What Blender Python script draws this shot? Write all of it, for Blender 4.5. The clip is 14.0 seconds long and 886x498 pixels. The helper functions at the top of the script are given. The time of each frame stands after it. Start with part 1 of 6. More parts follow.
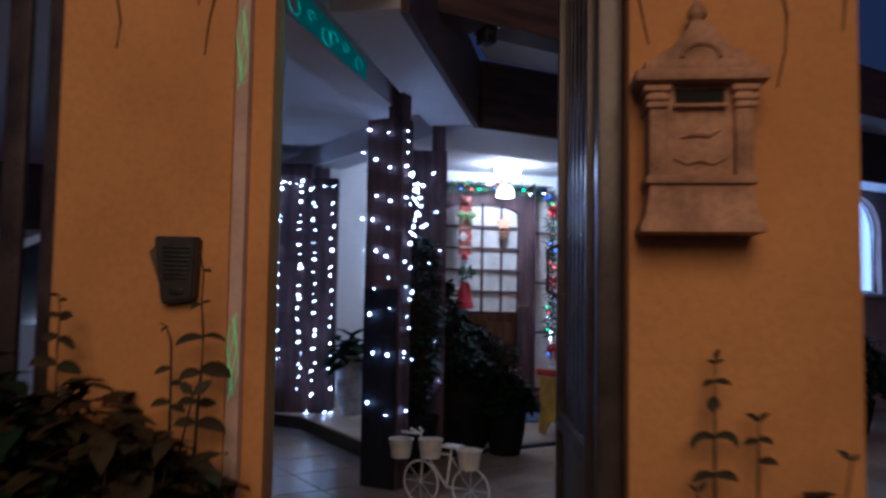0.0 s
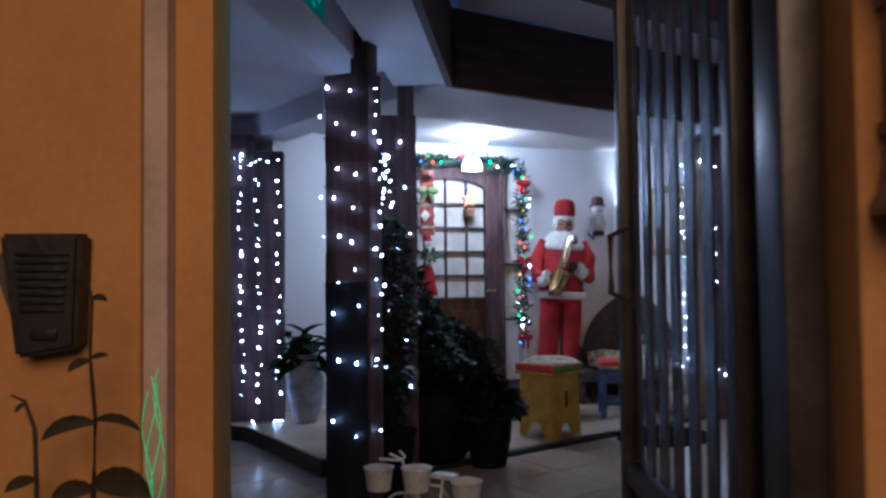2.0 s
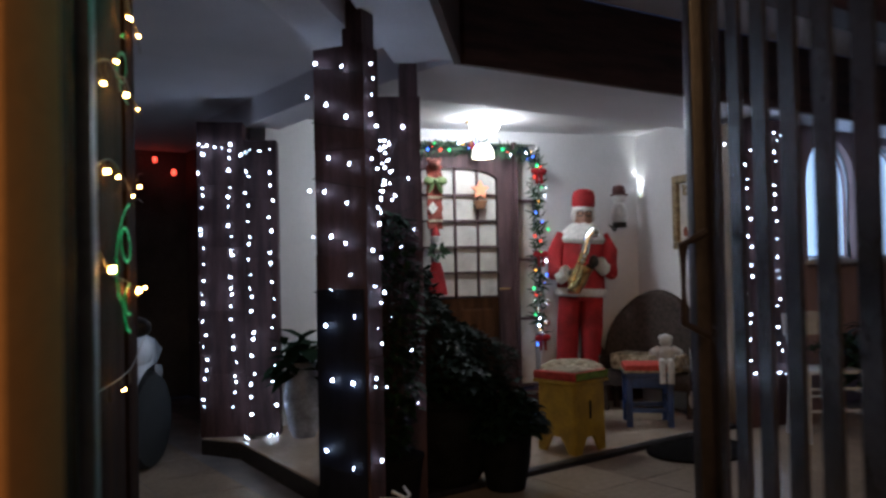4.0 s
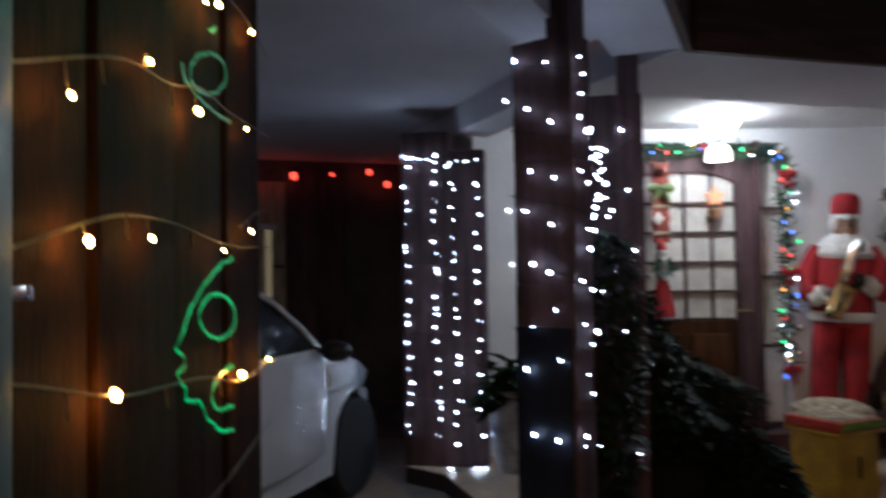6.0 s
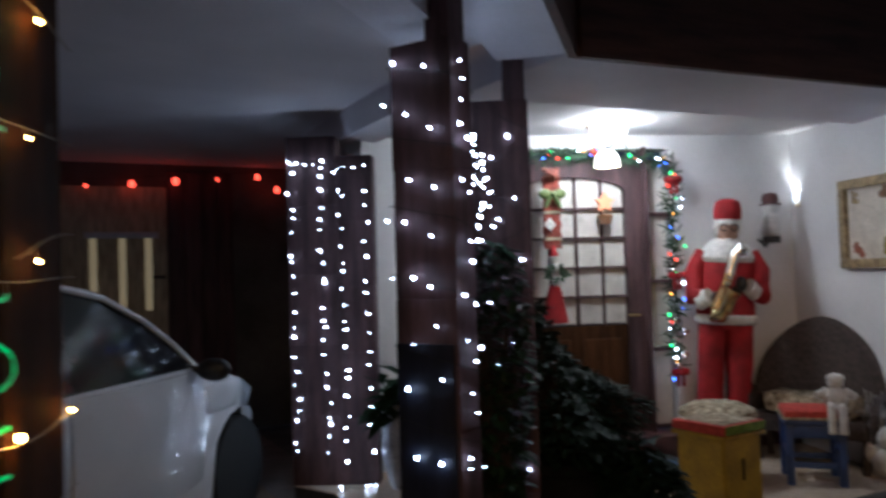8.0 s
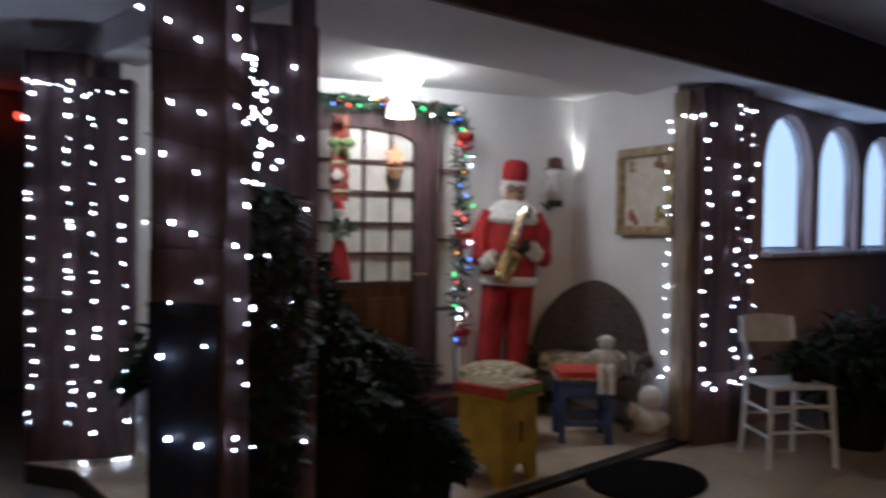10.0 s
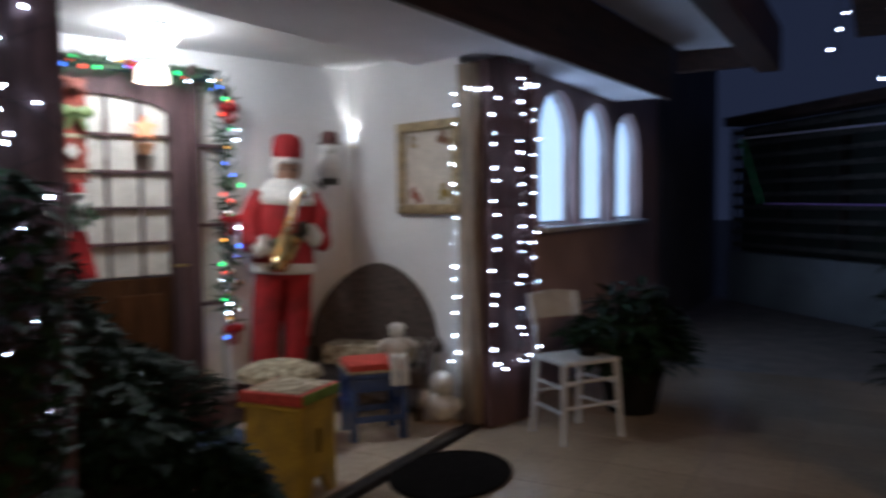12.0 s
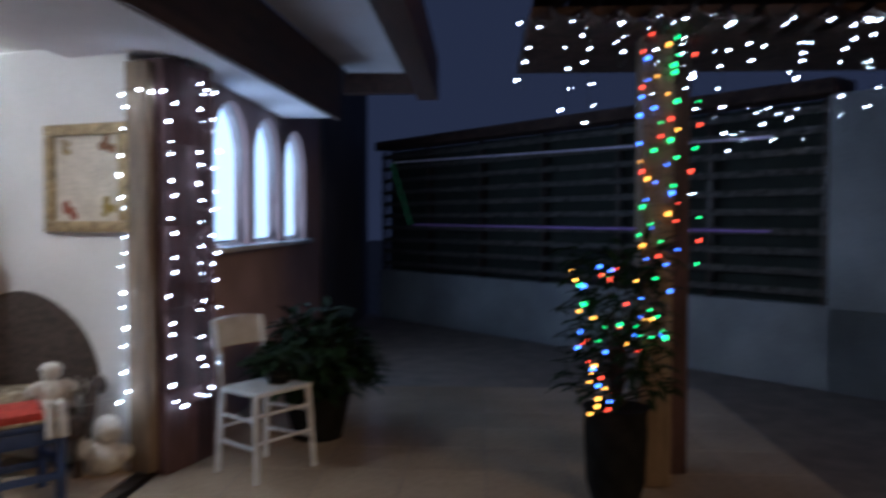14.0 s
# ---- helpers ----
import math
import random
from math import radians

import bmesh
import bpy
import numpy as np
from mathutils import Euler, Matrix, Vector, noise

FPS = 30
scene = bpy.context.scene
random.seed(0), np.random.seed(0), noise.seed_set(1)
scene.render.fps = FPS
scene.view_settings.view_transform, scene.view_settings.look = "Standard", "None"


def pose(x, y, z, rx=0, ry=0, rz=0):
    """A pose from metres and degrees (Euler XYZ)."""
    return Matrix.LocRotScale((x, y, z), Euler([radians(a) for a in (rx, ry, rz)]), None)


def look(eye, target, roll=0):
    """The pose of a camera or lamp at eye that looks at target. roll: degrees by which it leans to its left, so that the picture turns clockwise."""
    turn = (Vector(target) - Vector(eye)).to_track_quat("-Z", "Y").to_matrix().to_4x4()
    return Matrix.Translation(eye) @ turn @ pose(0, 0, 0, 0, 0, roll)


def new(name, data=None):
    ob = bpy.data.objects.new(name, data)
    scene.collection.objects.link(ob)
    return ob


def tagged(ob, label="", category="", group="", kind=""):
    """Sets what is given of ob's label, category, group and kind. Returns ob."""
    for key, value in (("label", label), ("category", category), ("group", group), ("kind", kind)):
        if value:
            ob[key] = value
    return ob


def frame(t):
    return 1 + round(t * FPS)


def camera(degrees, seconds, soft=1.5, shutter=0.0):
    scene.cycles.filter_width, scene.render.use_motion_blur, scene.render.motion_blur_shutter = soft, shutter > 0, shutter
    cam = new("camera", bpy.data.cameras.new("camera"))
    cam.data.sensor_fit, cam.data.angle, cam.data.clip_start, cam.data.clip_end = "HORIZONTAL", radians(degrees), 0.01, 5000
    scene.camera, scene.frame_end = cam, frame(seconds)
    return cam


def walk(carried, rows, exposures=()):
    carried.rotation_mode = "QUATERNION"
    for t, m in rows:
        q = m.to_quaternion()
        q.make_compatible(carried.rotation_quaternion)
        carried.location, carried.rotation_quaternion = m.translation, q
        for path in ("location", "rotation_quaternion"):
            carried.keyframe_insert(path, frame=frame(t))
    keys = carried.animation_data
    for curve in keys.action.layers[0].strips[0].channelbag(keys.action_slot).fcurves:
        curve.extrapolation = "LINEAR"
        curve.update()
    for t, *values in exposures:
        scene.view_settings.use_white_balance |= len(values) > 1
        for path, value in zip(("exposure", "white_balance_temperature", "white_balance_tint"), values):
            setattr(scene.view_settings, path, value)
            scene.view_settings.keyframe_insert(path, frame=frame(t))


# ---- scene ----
cam = camera(58.7, 14.0, soft=2.7, shutter=1.2)
PATH = [
    (0, (0.727, 1.302, 1.037), (1.787, 2.994, 1.164), 0.9),
    (0.5, (0.761, 1.569, 1.062), (1.889, 3.217, 1.176), -0.2),
    (1, (0.827, 1.763, 1.081), (1.973, 3.401, 1.141), -0.3),
    (1.5, (0.926, 1.924, 1.11), (2.062, 3.568, 1.195), -2.0),
    (2, (0.979, 2.057, 1.112), (2.172, 3.661, 1.181), -0.6),
    (4.5, (1.383, 2.611, 1.206), (2.548, 4.236, 1.233), -1.3),
    (5, (1.48, 2.783, 1.235), (2.579, 4.454, 1.198), -0.4),
    (5.5, (1.54, 2.838, 1.24), (2.406, 4.64, 1.268), -0.9),
    (6, (1.572, 2.854, 1.274), (2.249, 4.735, 1.334), -0.9),
    (6.5, (1.583, 2.857, 1.292), (2.155, 4.773, 1.368), -1.2),
    (7, (1.597, 2.865, 1.296), (2.3, 4.736, 1.385), -1.2),
    (7.5, (1.649, 2.914, 1.309), (2.464, 4.739, 1.394), -1.6),
    (10, (1.88, 3.239, 1.294), (3.231, 4.713, 1.24), 0.8),
    (10.5, (1.917, 3.411, 1.281), (3.412, 4.739, 1.247), 0.8),
    (11, (1.936, 3.549, 1.286), (3.517, 4.771, 1.216), -0.1),
    (11.5, (2.013, 3.617, 1.308), (3.655, 4.756, 1.227), -0.8),
    (12, (2.07, 3.7, 1.326), (3.819, 4.663, 1.211), -0.6),
    (12.5, (2.096, 3.802, 1.331), (3.968, 4.497, 1.222), -0.9),
    (13, (2.089, 3.943, 1.34), (4.02, 4.44, 1.177), -1.0),
    (13.5, (2.169, 4.006, 1.329), (4.141, 4.312, 1.204), -0.5),
    (14, (2.219, 4.055, 1.316), (4.216, 4.147, 1.248), -0.0),
]
walk(cam, [(t, look(eye, target, roll)) for t, eye, target, roll in PATH],
     [(0, 0.35, 4700, 11), (0.5, 0.70, 3700, -3), (1, 0.75, 4000, 0), (1.5, 0.93, 4200, -3), (2, 0.52, 4750, 7), (4.5, 0.0, 5950, 4), (5.2, 0.0, 5950, 4), (6.5, 0.22, 5750, 4), (7.5, 0.3, 5750, 4), (10, 0.1, 6200, 5), (10.5, 0.1, 6100, 4), (11, 0.15, 5950, 3), (12, 0.28, 6050, 4), (13, 0.4, 5850, 2), (13.5, 0.32, 5750, 2), (14, 0.72, 5950, 3)])

# ---------- light and air ----------
world = bpy.data.worlds.new("night")
scene.world = world
world.use_nodes = True
world.node_tree.nodes["Background"].inputs[0].default_value = (0.36, 0.46, 1.0, 1)
world.node_tree.nodes["Background"].inputs[1].default_value = 0.032


def lamp(name, kind, place, watts, colour, size=0.1, aim=None, angle=None):
    data = bpy.data.lights.new(name, kind)
    data.energy, data.color = watts, colour
    if kind == "AREA":
        data.size = size
    else:
        data.shadow_soft_size = size
    if kind == "SPOT":
        data.spot_size, data.spot_blend = radians(angle), 0.6
    ob = new(name, data)
    ob.matrix_world = look(place, aim) if aim else pose(*place)
    return ob


lamp("street_lamp_bulb", "SPOT", (-2.0, -2.6, 4.3), 670, (1.0, 0.60, 0.27), 2.2, (1.5, 2.8, 1.0), 60)

lamp("laser_projector", "SPOT", (2.95, 4.36, 2.30), 12, (0.02, 1.0, 0.60), 0.01, (1.48, 3.42, 1.42), 34)

# ---------- materials ----------
MATS = {}


def mat(name, colour, rough=0.6, metal=0.0, vary=0.18, scale=5.0, bump=0.15, grain=70.0, stretch=(1, 1, 1), spec=0.5, second=None, coat=0.0, each=0.0):
    """A surface with stains at one scale and grain at another; second: a colour that the stains mix in."""
    if name in MATS:
        return MATS[name]
    m = bpy.data.materials.new(name)
    m.use_nodes = True
    nt = m.node_tree
    b = nt.nodes["Principled BSDF"]
    b.inputs["Roughness"].default_value = rough
    b.inputs["Metallic"].default_value = metal
    b.inputs["Specular IOR Level"].default_value = spec
    b.inputs["Coat Weight"].default_value = coat
    geo = nt.nodes.new("ShaderNodeNewGeometry")
    mp = nt.nodes.new("ShaderNodeMapping")
    mp.inputs["Scale"].default_value = stretch
    nt.links.new(geo.outputs["Position"], mp.inputs["Vector"])
    big = nt.nodes.new("ShaderNodeTexNoise")
    big.inputs["Scale"].default_value, big.inputs["Detail"].default_value = scale, 6
    fine = nt.nodes.new("ShaderNodeTexNoise")
    fine.inputs["Scale"].default_value, fine.inputs["Detail"].default_value = grain, 4
    nt.links.new(mp.outputs[0], big.inputs["Vector"])
    nt.links.new(mp.outputs[0], fine.inputs["Vector"])
    ramp = nt.nodes.new("ShaderNodeValToRGB")
    c = Vector(colour)
    lo = Vector(second) if second else c * (1 - vary * 1.6)
    hi = c * (1 + vary * 0.6)
    ramp.color_ramp.elements[0].position, ramp.color_ramp.elements[1].position = 0.32, 0.68
    ramp.color_ramp.elements[0].color = (*lo, 1)
    ramp.color_ramp.elements[1].color = (*hi, 1)
    nt.links.new(big.outputs["Fac"], ramp.inputs[0])
    mix = nt.nodes.new("ShaderNodeMix")
    mix.data_type, mix.blend_type = "RGBA", "MULTIPLY"
    mix.inputs[0].default_value = min(1.0, vary * 1.5)
    nt.links.new(ramp.outputs[0], mix.inputs[6])
    fr = nt.nodes.new("ShaderNodeValToRGB")
    fr.color_ramp.elements[0].color = (0.45, 0.45, 0.45, 1)
    fr.color_ramp.elements[0].position, fr.color_ramp.elements[1].position = 0.3, 0.6
    nt.links.new(fine.outputs["Fac"], fr.inputs[0])
    nt.links.new(fr.outputs[0], mix.inputs[7])
    out = mix.outputs[2]
    if each:
        info = nt.nodes.new("ShaderNodeObjectInfo")
        hsv = nt.nodes.new("ShaderNodeHueSaturation")
        mr = nt.nodes.new("ShaderNodeMapRange")
        mr.inputs[3].default_value, mr.inputs[4].default_value = 1 - each, 1 + each
        nt.links.new(info.outputs["Random"], mr.inputs[0])
        nt.links.new(mr.outputs[0], hsv.inputs["Value"])
        nt.links.new(out, hsv.inputs["Color"])
        out = hsv.outputs[0]
    nt.links.new(out, b.inputs["Base Color"])
    rr = nt.nodes.new("ShaderNodeMapRange")
    rr.inputs[3].default_value, rr.inputs[4].default_value = max(0.03, rough - 0.1), min(1, rough + 0.12)
    nt.links.new(big.outputs["Fac"], rr.inputs[0])
    nt.links.new(rr.outputs[0], b.inputs["Roughness"])
    if bump:
        bp = nt.nodes.new("ShaderNodeBump")
        bp.inputs["Strength"].default_value, bp.inputs["Distance"].default_value = bump, 0.01
        nt.links.new(fine.outputs["Fac"], bp.inputs["Height"])
        nt.links.new(bp.outputs[0], b.inputs["Normal"])
    MATS[name] = m
    return m


def glow(name, colour, strength):
    if name in MATS:
        return MATS[name]
    m = bpy.data.materials.new(name)
    m.use_nodes = True
    b = m.node_tree.nodes["Principled BSDF"]
    b.inputs["Base Color"].default_value = (*colour, 1)
    b.inputs["Emission Color"].default_value = (*colour, 1)
    b.inputs["Emission Strength"].default_value = strength
    b.inputs["Roughness"].default_value = 0.3
    MATS[name] = m
    return m


def glass(name, colour=(1, 1, 1), rough=0.02):
    if name in MATS:
        return MATS[name]
    m = bpy.data.materials.new(name)
    m.use_nodes = True
    b = m.node_tree.nodes["Principled BSDF"]
    b.inputs["Base Color"].default_value = (*colour, 1)
    b.inputs["Transmission Weight"].default_value = 1.0
    b.inputs["Roughness"].default_value = rough
    MATS[name] = m
    return m


ORANGE = mat("ochre_render", (0.62, 0.29, 0.085), 0.85, vary=0.12, scale=2.2, bump=0.10, grain=60, second=(0.50, 0.215, 0.06))
PINK = mat("pink_edge", (0.62, 0.42, 0.34), 0.8, vary=0.15, scale=6)
TERRA = mat("terracotta", (0.50, 0.27, 0.15), 0.75, vary=0.3, scale=14, second=(0.30, 0.15, 0.08))
# Near-black colour that stands in for the shade inside openings.
BLACKHOLE = mat("hollow_shade", (0.015, 0.012, 0.01), 0.9)
WHITEWALL = mat("white_wall_paint", (0.76, 0.745, 0.75), 0.75, vary=0.06, scale=1.6, bump=0.12, grain=40)
CEIL = mat("ceiling_paint", (0.82, 0.79, 0.84), 0.8, vary=0.08, scale=1.3, bump=0.1)
DARKWOOD = mat("dark_stained_wood", (0.112, 0.064, 0.068), 0.6, spec=0.3, vary=0.35, scale=3, stretch=(6, 6, 0.7), grain=40, bump=0.3, each=0.15)
BROWNWOOD = mat("brown_wood", (0.070, 0.028, 0.011), 0.75, spec=0.1, vary=0.35, scale=3, stretch=(7, 7, 0.8), grain=36, bump=0.35, each=0.2)
BEAMWOOD = mat("beam_wood", (0.10, 0.05, 0.038), 0.6, vary=0.35, scale=3, stretch=(0.8, 7, 7), grain=36, bump=0.3)
PILWOOD = mat("oak_wood", (0.25, 0.18, 0.125), 0.6, vary=0.3, scale=4, stretch=(6, 6, 0.8), grain=40, bump=0.25)
STEEL = mat("brown_painted_steel", (0.075, 0.055, 0.05), 0.35, metal=0.3, vary=0.25, scale=9, bump=0.06)
STEEL2 = mat("grey_painted_steel", (0.16, 0.15, 0.16), 0.22, metal=0.6, vary=0.25, scale=9, bump=0.05)
FLOORMAT = mat("floor_tile", (0.44, 0.345, 0.26), 0.18, vary=0.2, scale=1.3, bump=0.04, grain=30, second=(0.35, 0.275, 0.205), each=0.07)
PORCHTILE = mat("porch_tile", (0.62, 0.50, 0.39), 0.14, vary=0.18, scale=2.5, bump=0.04, grain=30, second=(0.52, 0.41, 0.31), each=0.06)
GROUT = mat("grout", (0.22, 0.19, 0.17), 0.8)
GRANITE = mat("dark_granite", (0.035, 0.03, 0.03), 0.35, vary=0.4, scale=30)
ASPHALT = mat("pavement_concrete", (0.16, 0.15, 0.14), 0.85, vary=0.3, scale=4)
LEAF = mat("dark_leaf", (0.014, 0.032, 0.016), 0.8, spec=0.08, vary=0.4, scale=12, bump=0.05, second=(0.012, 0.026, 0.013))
LEAF2 = mat("brown_green_leaf", (0.036, 0.030, 0.014), 0.6, spec=0.25, vary=0.4, scale=12, bump=0.05, second=(0.05, 0.03, 0.012))
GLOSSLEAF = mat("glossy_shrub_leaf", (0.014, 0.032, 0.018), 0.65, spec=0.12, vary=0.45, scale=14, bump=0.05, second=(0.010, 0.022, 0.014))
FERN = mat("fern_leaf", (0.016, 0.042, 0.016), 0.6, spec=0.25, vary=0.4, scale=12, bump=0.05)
STEM = mat("woody_stem", (0.05, 0.03, 0.018), 0.8, vary=0.3, scale=30)
SOIL = mat("soil", (0.03, 0.022, 0.016), 0.95, vary=0.4, scale=40, bump=0.8)
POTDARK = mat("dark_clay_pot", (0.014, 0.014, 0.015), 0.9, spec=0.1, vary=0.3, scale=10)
WHITEPAINT = mat("white_painted_wood", (0.66, 0.69, 0.74), 0.5, vary=0.12, scale=12, bump=0.1)
WHITEIRON = mat("white_painted_iron", (0.72, 0.70, 0.68), 0.4, vary=0.15, scale=20)
RED = mat("red_velvet", (0.40, 0.016, 0.022), 0.85, vary=0.25, scale=9, bump=0.3, grain=90)
FUR = mat("white_plush", (0.80, 0.78, 0.74), 0.95, vary=0.15, scale=30, bump=0.8, grain=160)
SKIN = mat("painted_figure_face", (0.42, 0.24, 0.17), 0.6, vary=0.15)
BLACK = mat("black_vinyl", (0.02, 0.02, 0.02), 0.4)
BRASS = mat("polished_brass", (0.85, 0.66, 0.33), 0.16, metal=1.0, vary=0.15, scale=12, bump=0.03)
SILVER = mat("silver_foil", (0.85, 0.84, 0.82), 0.12, metal=1.0, vary=0.2, scale=16, bump=0.1)
YELLOW = mat("yellow_painted_wood", (0.52, 0.34, 0.03), 0.45, vary=0.25, scale=9, bump=0.1, second=(0.38, 0.25, 0.03))
BLUEWOOD = mat("blue_painted_wood", (0.05, 0.10, 0.28), 0.45, vary=0.25, scale=9)
FLORAL = mat("floral_fabric", (0.55, 0.47, 0.34), 0.9, vary=0.5, scale=22, bump=0.3, second=(0.13, 0.09, 0.045))
REDCLOTH = mat("red_print_fabric", (0.55, 0.07, 0.05), 0.9, vary=0.4, scale=22, second=(0.42, 0.05, 0.04))
WICKER = mat("dark_wicker", (0.085, 0.062, 0.053), 0.7, vary=0.35, scale=40, bump=0.8, grain=120)
GILT = mat("gilt_frame", (0.42, 0.31, 0.17), 0.5, metal=0.15, vary=0.35, scale=24, bump=0.3)
CANVAS = mat("pale_canvas", (0.60, 0.54, 0.47), 0.8, vary=0.3, scale=9, second=(0.54, 0.48, 0.41))
CARWHITE = mat("white_car_paint", (0.70, 0.71, 0.74), 0.16, vary=0.03, bump=0.0, coat=1.0)
CARGLASS = mat("tinted_glass", (0.012, 0.014, 0.016), 0.04, vary=0.05, bump=0.0, spec=0.25)
RUBBER = mat("tyre_rubber", (0.012, 0.012, 0.012), 0.8, bump=0.3)
CHROME = mat("chrome", (0.7, 0.7, 0.7), 0.12, metal=1.0, bump=0.0)
DARKRED = mat("dark_red_tile", (0.10, 0.035, 0.03), 0.4, vary=0.3, scale=8)
WIREMAT = mat("clear_cable", (0.32, 0.28, 0.22), 0.4, bump=0.0)
WIREDARK = mat("dark_cable", (0.012, 0.016, 0.012), 0.8, bump=0.0)
GARLAND = mat("garland_needles", (0.03, 0.07, 0.03), 0.7, vary=0.4, scale=40)
RUG = mat("dark_rug", (0.012, 0.010, 0.010), 0.98, spec=0.05, vary=0.4, scale=40, bump=0.8, grain=140)
BLUERUG = mat("blue_rug", (0.06, 0.10, 0.17), 0.95, vary=0.4, scale=14, bump=0.6, grain=140)
ROOFTILE = mat("clay_roof_tile", (0.09, 0.05, 0.04), 0.8, vary=0.4, scale=14)
FARWALL = mat("grey_yard_wall", (0.38, 0.40, 0.43), 0.85, vary=0.2, scale=1.5)
BULBGLASS = {
    "white": glow("white_led", (0.66, 0.78, 1.0), 43),
    "warm": glow("warm_led", (1.0, 0.44, 0.08), 115),
    "red": glow("red_led", (1.0, 0.07, 0.04), 3.0),
    "green": glow("green_led", (0.06, 0.85, 0.22), 4.0),
    "blue": glow("blue_led", (0.06, 0.18, 1.0), 6.0),
    "amber": glow("amber_led", (1.0, 0.40, 0.06), 4.5),
}

# ---------- mesh helpers ----------


def box(bm, c, s, bevel=0.0, turn=0.0, tilt=None):
    m = Matrix.Translation(c) @ (tilt if tilt else Matrix.Rotation(radians(turn), 4, "Z")) @ Matrix.Diagonal((*s, 1))
    vs = bmesh.ops.create_cube(bm, size=1, matrix=m)["verts"]
    if bevel:
        es = list({e for v in vs for e in v.link_edges})
        bmesh.ops.bevel(bm, geom=es, offset=bevel, segments=2, affect="EDGES", profile=0.6)
    return bm


def cyl(bm, p, q, r, r2=None, n=12, caps=True):
    p, q = Vector(p), Vector(q)
    d = q - p
    m = Matrix.Translation((p + q) / 2) @ d.to_track_quat("Z", "Y").to_matrix().to_4x4()
    bmesh.ops.create_cone(bm, cap_ends=caps, segments=n, radius1=r, radius2=r if r2 is None else r2, depth=d.length, matrix=m)
    return bm


def ball(bm, c, r, s=(1, 1, 1), u=12, v=8, turn=None):
    m = Matrix.Translation(c) @ (turn or Matrix.Identity(4)) @ Matrix.Diagonal((*s, 1))
    bmesh.ops.create_uvsphere(bm, u_segments=u, v_segments=v, radius=r, matrix=m)
    return bm


def lathe(bm, prof, c=(0, 0, 0), n=24, s=(1, 1)):
    rings = []
    for r, z in prof:
        rings.append([bm.verts.new((c[0] + s[0] * r * math.cos(2 * math.pi * i / n), c[1] + s[1] * r * math.sin(2 * math.pi * i / n), c[2] + z)) for i in range(n)])
    for a, b in zip(rings, rings[1:]):
        for i in range(n):
            bm.faces.new((a[i], a[(i + 1) % n], b[(i + 1) % n], b[i]))
    if prof[0][0] > 0:
        bm.faces.new(rings[0][::-1])
    if prof[-1][0] > 0:
        bm.faces.new(rings[-1])
    return bm


def tube(bm, pts, r, n=5):
    pts = [Vector(p) for p in pts]
    rings = []
    for i, p in enumerate(pts):
        d = pts[min(i + 1, len(pts) - 1)] - pts[max(i - 1, 0)]
        q = d.to_track_quat("Z", "Y")
        rr = r[i] if isinstance(r, (list, tuple)) else r
        rings.append([bm.verts.new(p + q @ Vector((rr * math.cos(2 * math.pi * k / n), rr * math.sin(2 * math.pi * k / n), 0))) for k in range(n)])
    for a, b in zip(rings, rings[1:]):
        for k in range(n):
            bm.faces.new((a[k], a[(k + 1) % n], b[(k + 1) % n], b[k]))
    bm.faces.new(rings[0][::-1])
    bm.faces.new(rings[-1])
    return bm


def prism(bm, outline, z0, z1):
    """An upright block over an outline in plan, counter-clockwise."""
    lo = [bm.verts.new((x, y, z0)) for x, y in outline]
    hi = [bm.verts.new((x, y, z1)) for x, y in outline]
    n = len(outline)
    bm.faces.new(lo[::-1])
    bm.faces.new(hi)
    for i in range(n):
        bm.faces.new((lo[i], lo[(i + 1) % n], hi[(i + 1) % n], hi[i]))
    return bm


def slab_xz(bm, outline, y0, y1):
    """A board whose outline lies in x and z, from y0 to y1."""
    a = [bm.verts.new((x, y0, z)) for x, z in outline]
    b = [bm.verts.new((x, y1, z)) for x, z in outline]
    n = len(outline)
    bm.faces.new(a)
    bm.faces.new(b[::-1])
    for i in range(n):
        bm.faces.new((a[i], b[i], b[(i + 1) % n], a[(i + 1) % n]))
    return bm


def leaf_blade(bm, base, way, up, length, width, bend=0.25):
    """A leaf of two folded halves that tapers to a point."""
    way, up = Vector(way).normalized(), Vector(up)
    side = way.cross(up).normalized() if way.cross(up).length > 1e-4 else Vector((1, 0, 0))
    nor = side.cross(way).normalized()
    base = Vector(base)
    mid, lft, rgt = [], [], []
    for f, w in ((0, 0.08), (0.35, 1.0), (0.7, 0.75), (1.0, 0.0)):
        p = base + way * length * f - nor * bend * length * f * f
        mid.append(bm.verts.new(p))
        if w:
            lft.append(bm.verts.new(p + side * width * w / 2 + nor * 0.12 * width))
            rgt.append(bm.verts.new(p - side * width * w / 2 + nor * 0.12 * width))
    for i in range(2):
        bm.faces.new((mid[i], mid[i + 1], lft[i + 1], lft[i]))
        bm.faces.new((mid[i + 1], mid[i], rgt[i], rgt[i + 1]))
    bm.faces.new((mid[2], mid[3], lft[2]))
    bm.faces.new((mid[3], mid[2], rgt[2]))
    return bm


def mesh_of(name, bm, material, smooth=True):
    bmesh.ops.recalc_face_normals(bm, faces=bm.faces)
    me = bpy.data.meshes.new(name)
    bm.to_mesh(me)
    bm.free()
    me.materials.append(material)
    if smooth:
        me.polygons.foreach_set("use_smooth", [True] * len(me.polygons))
        me.set_sharp_from_angle(angle=radians(38))
    return me


def part(name, bm, material, parent, label=""):
    ob = new(name, mesh_of(name, bm, material))
    ob.parent = parent
    return tagged(ob, label)


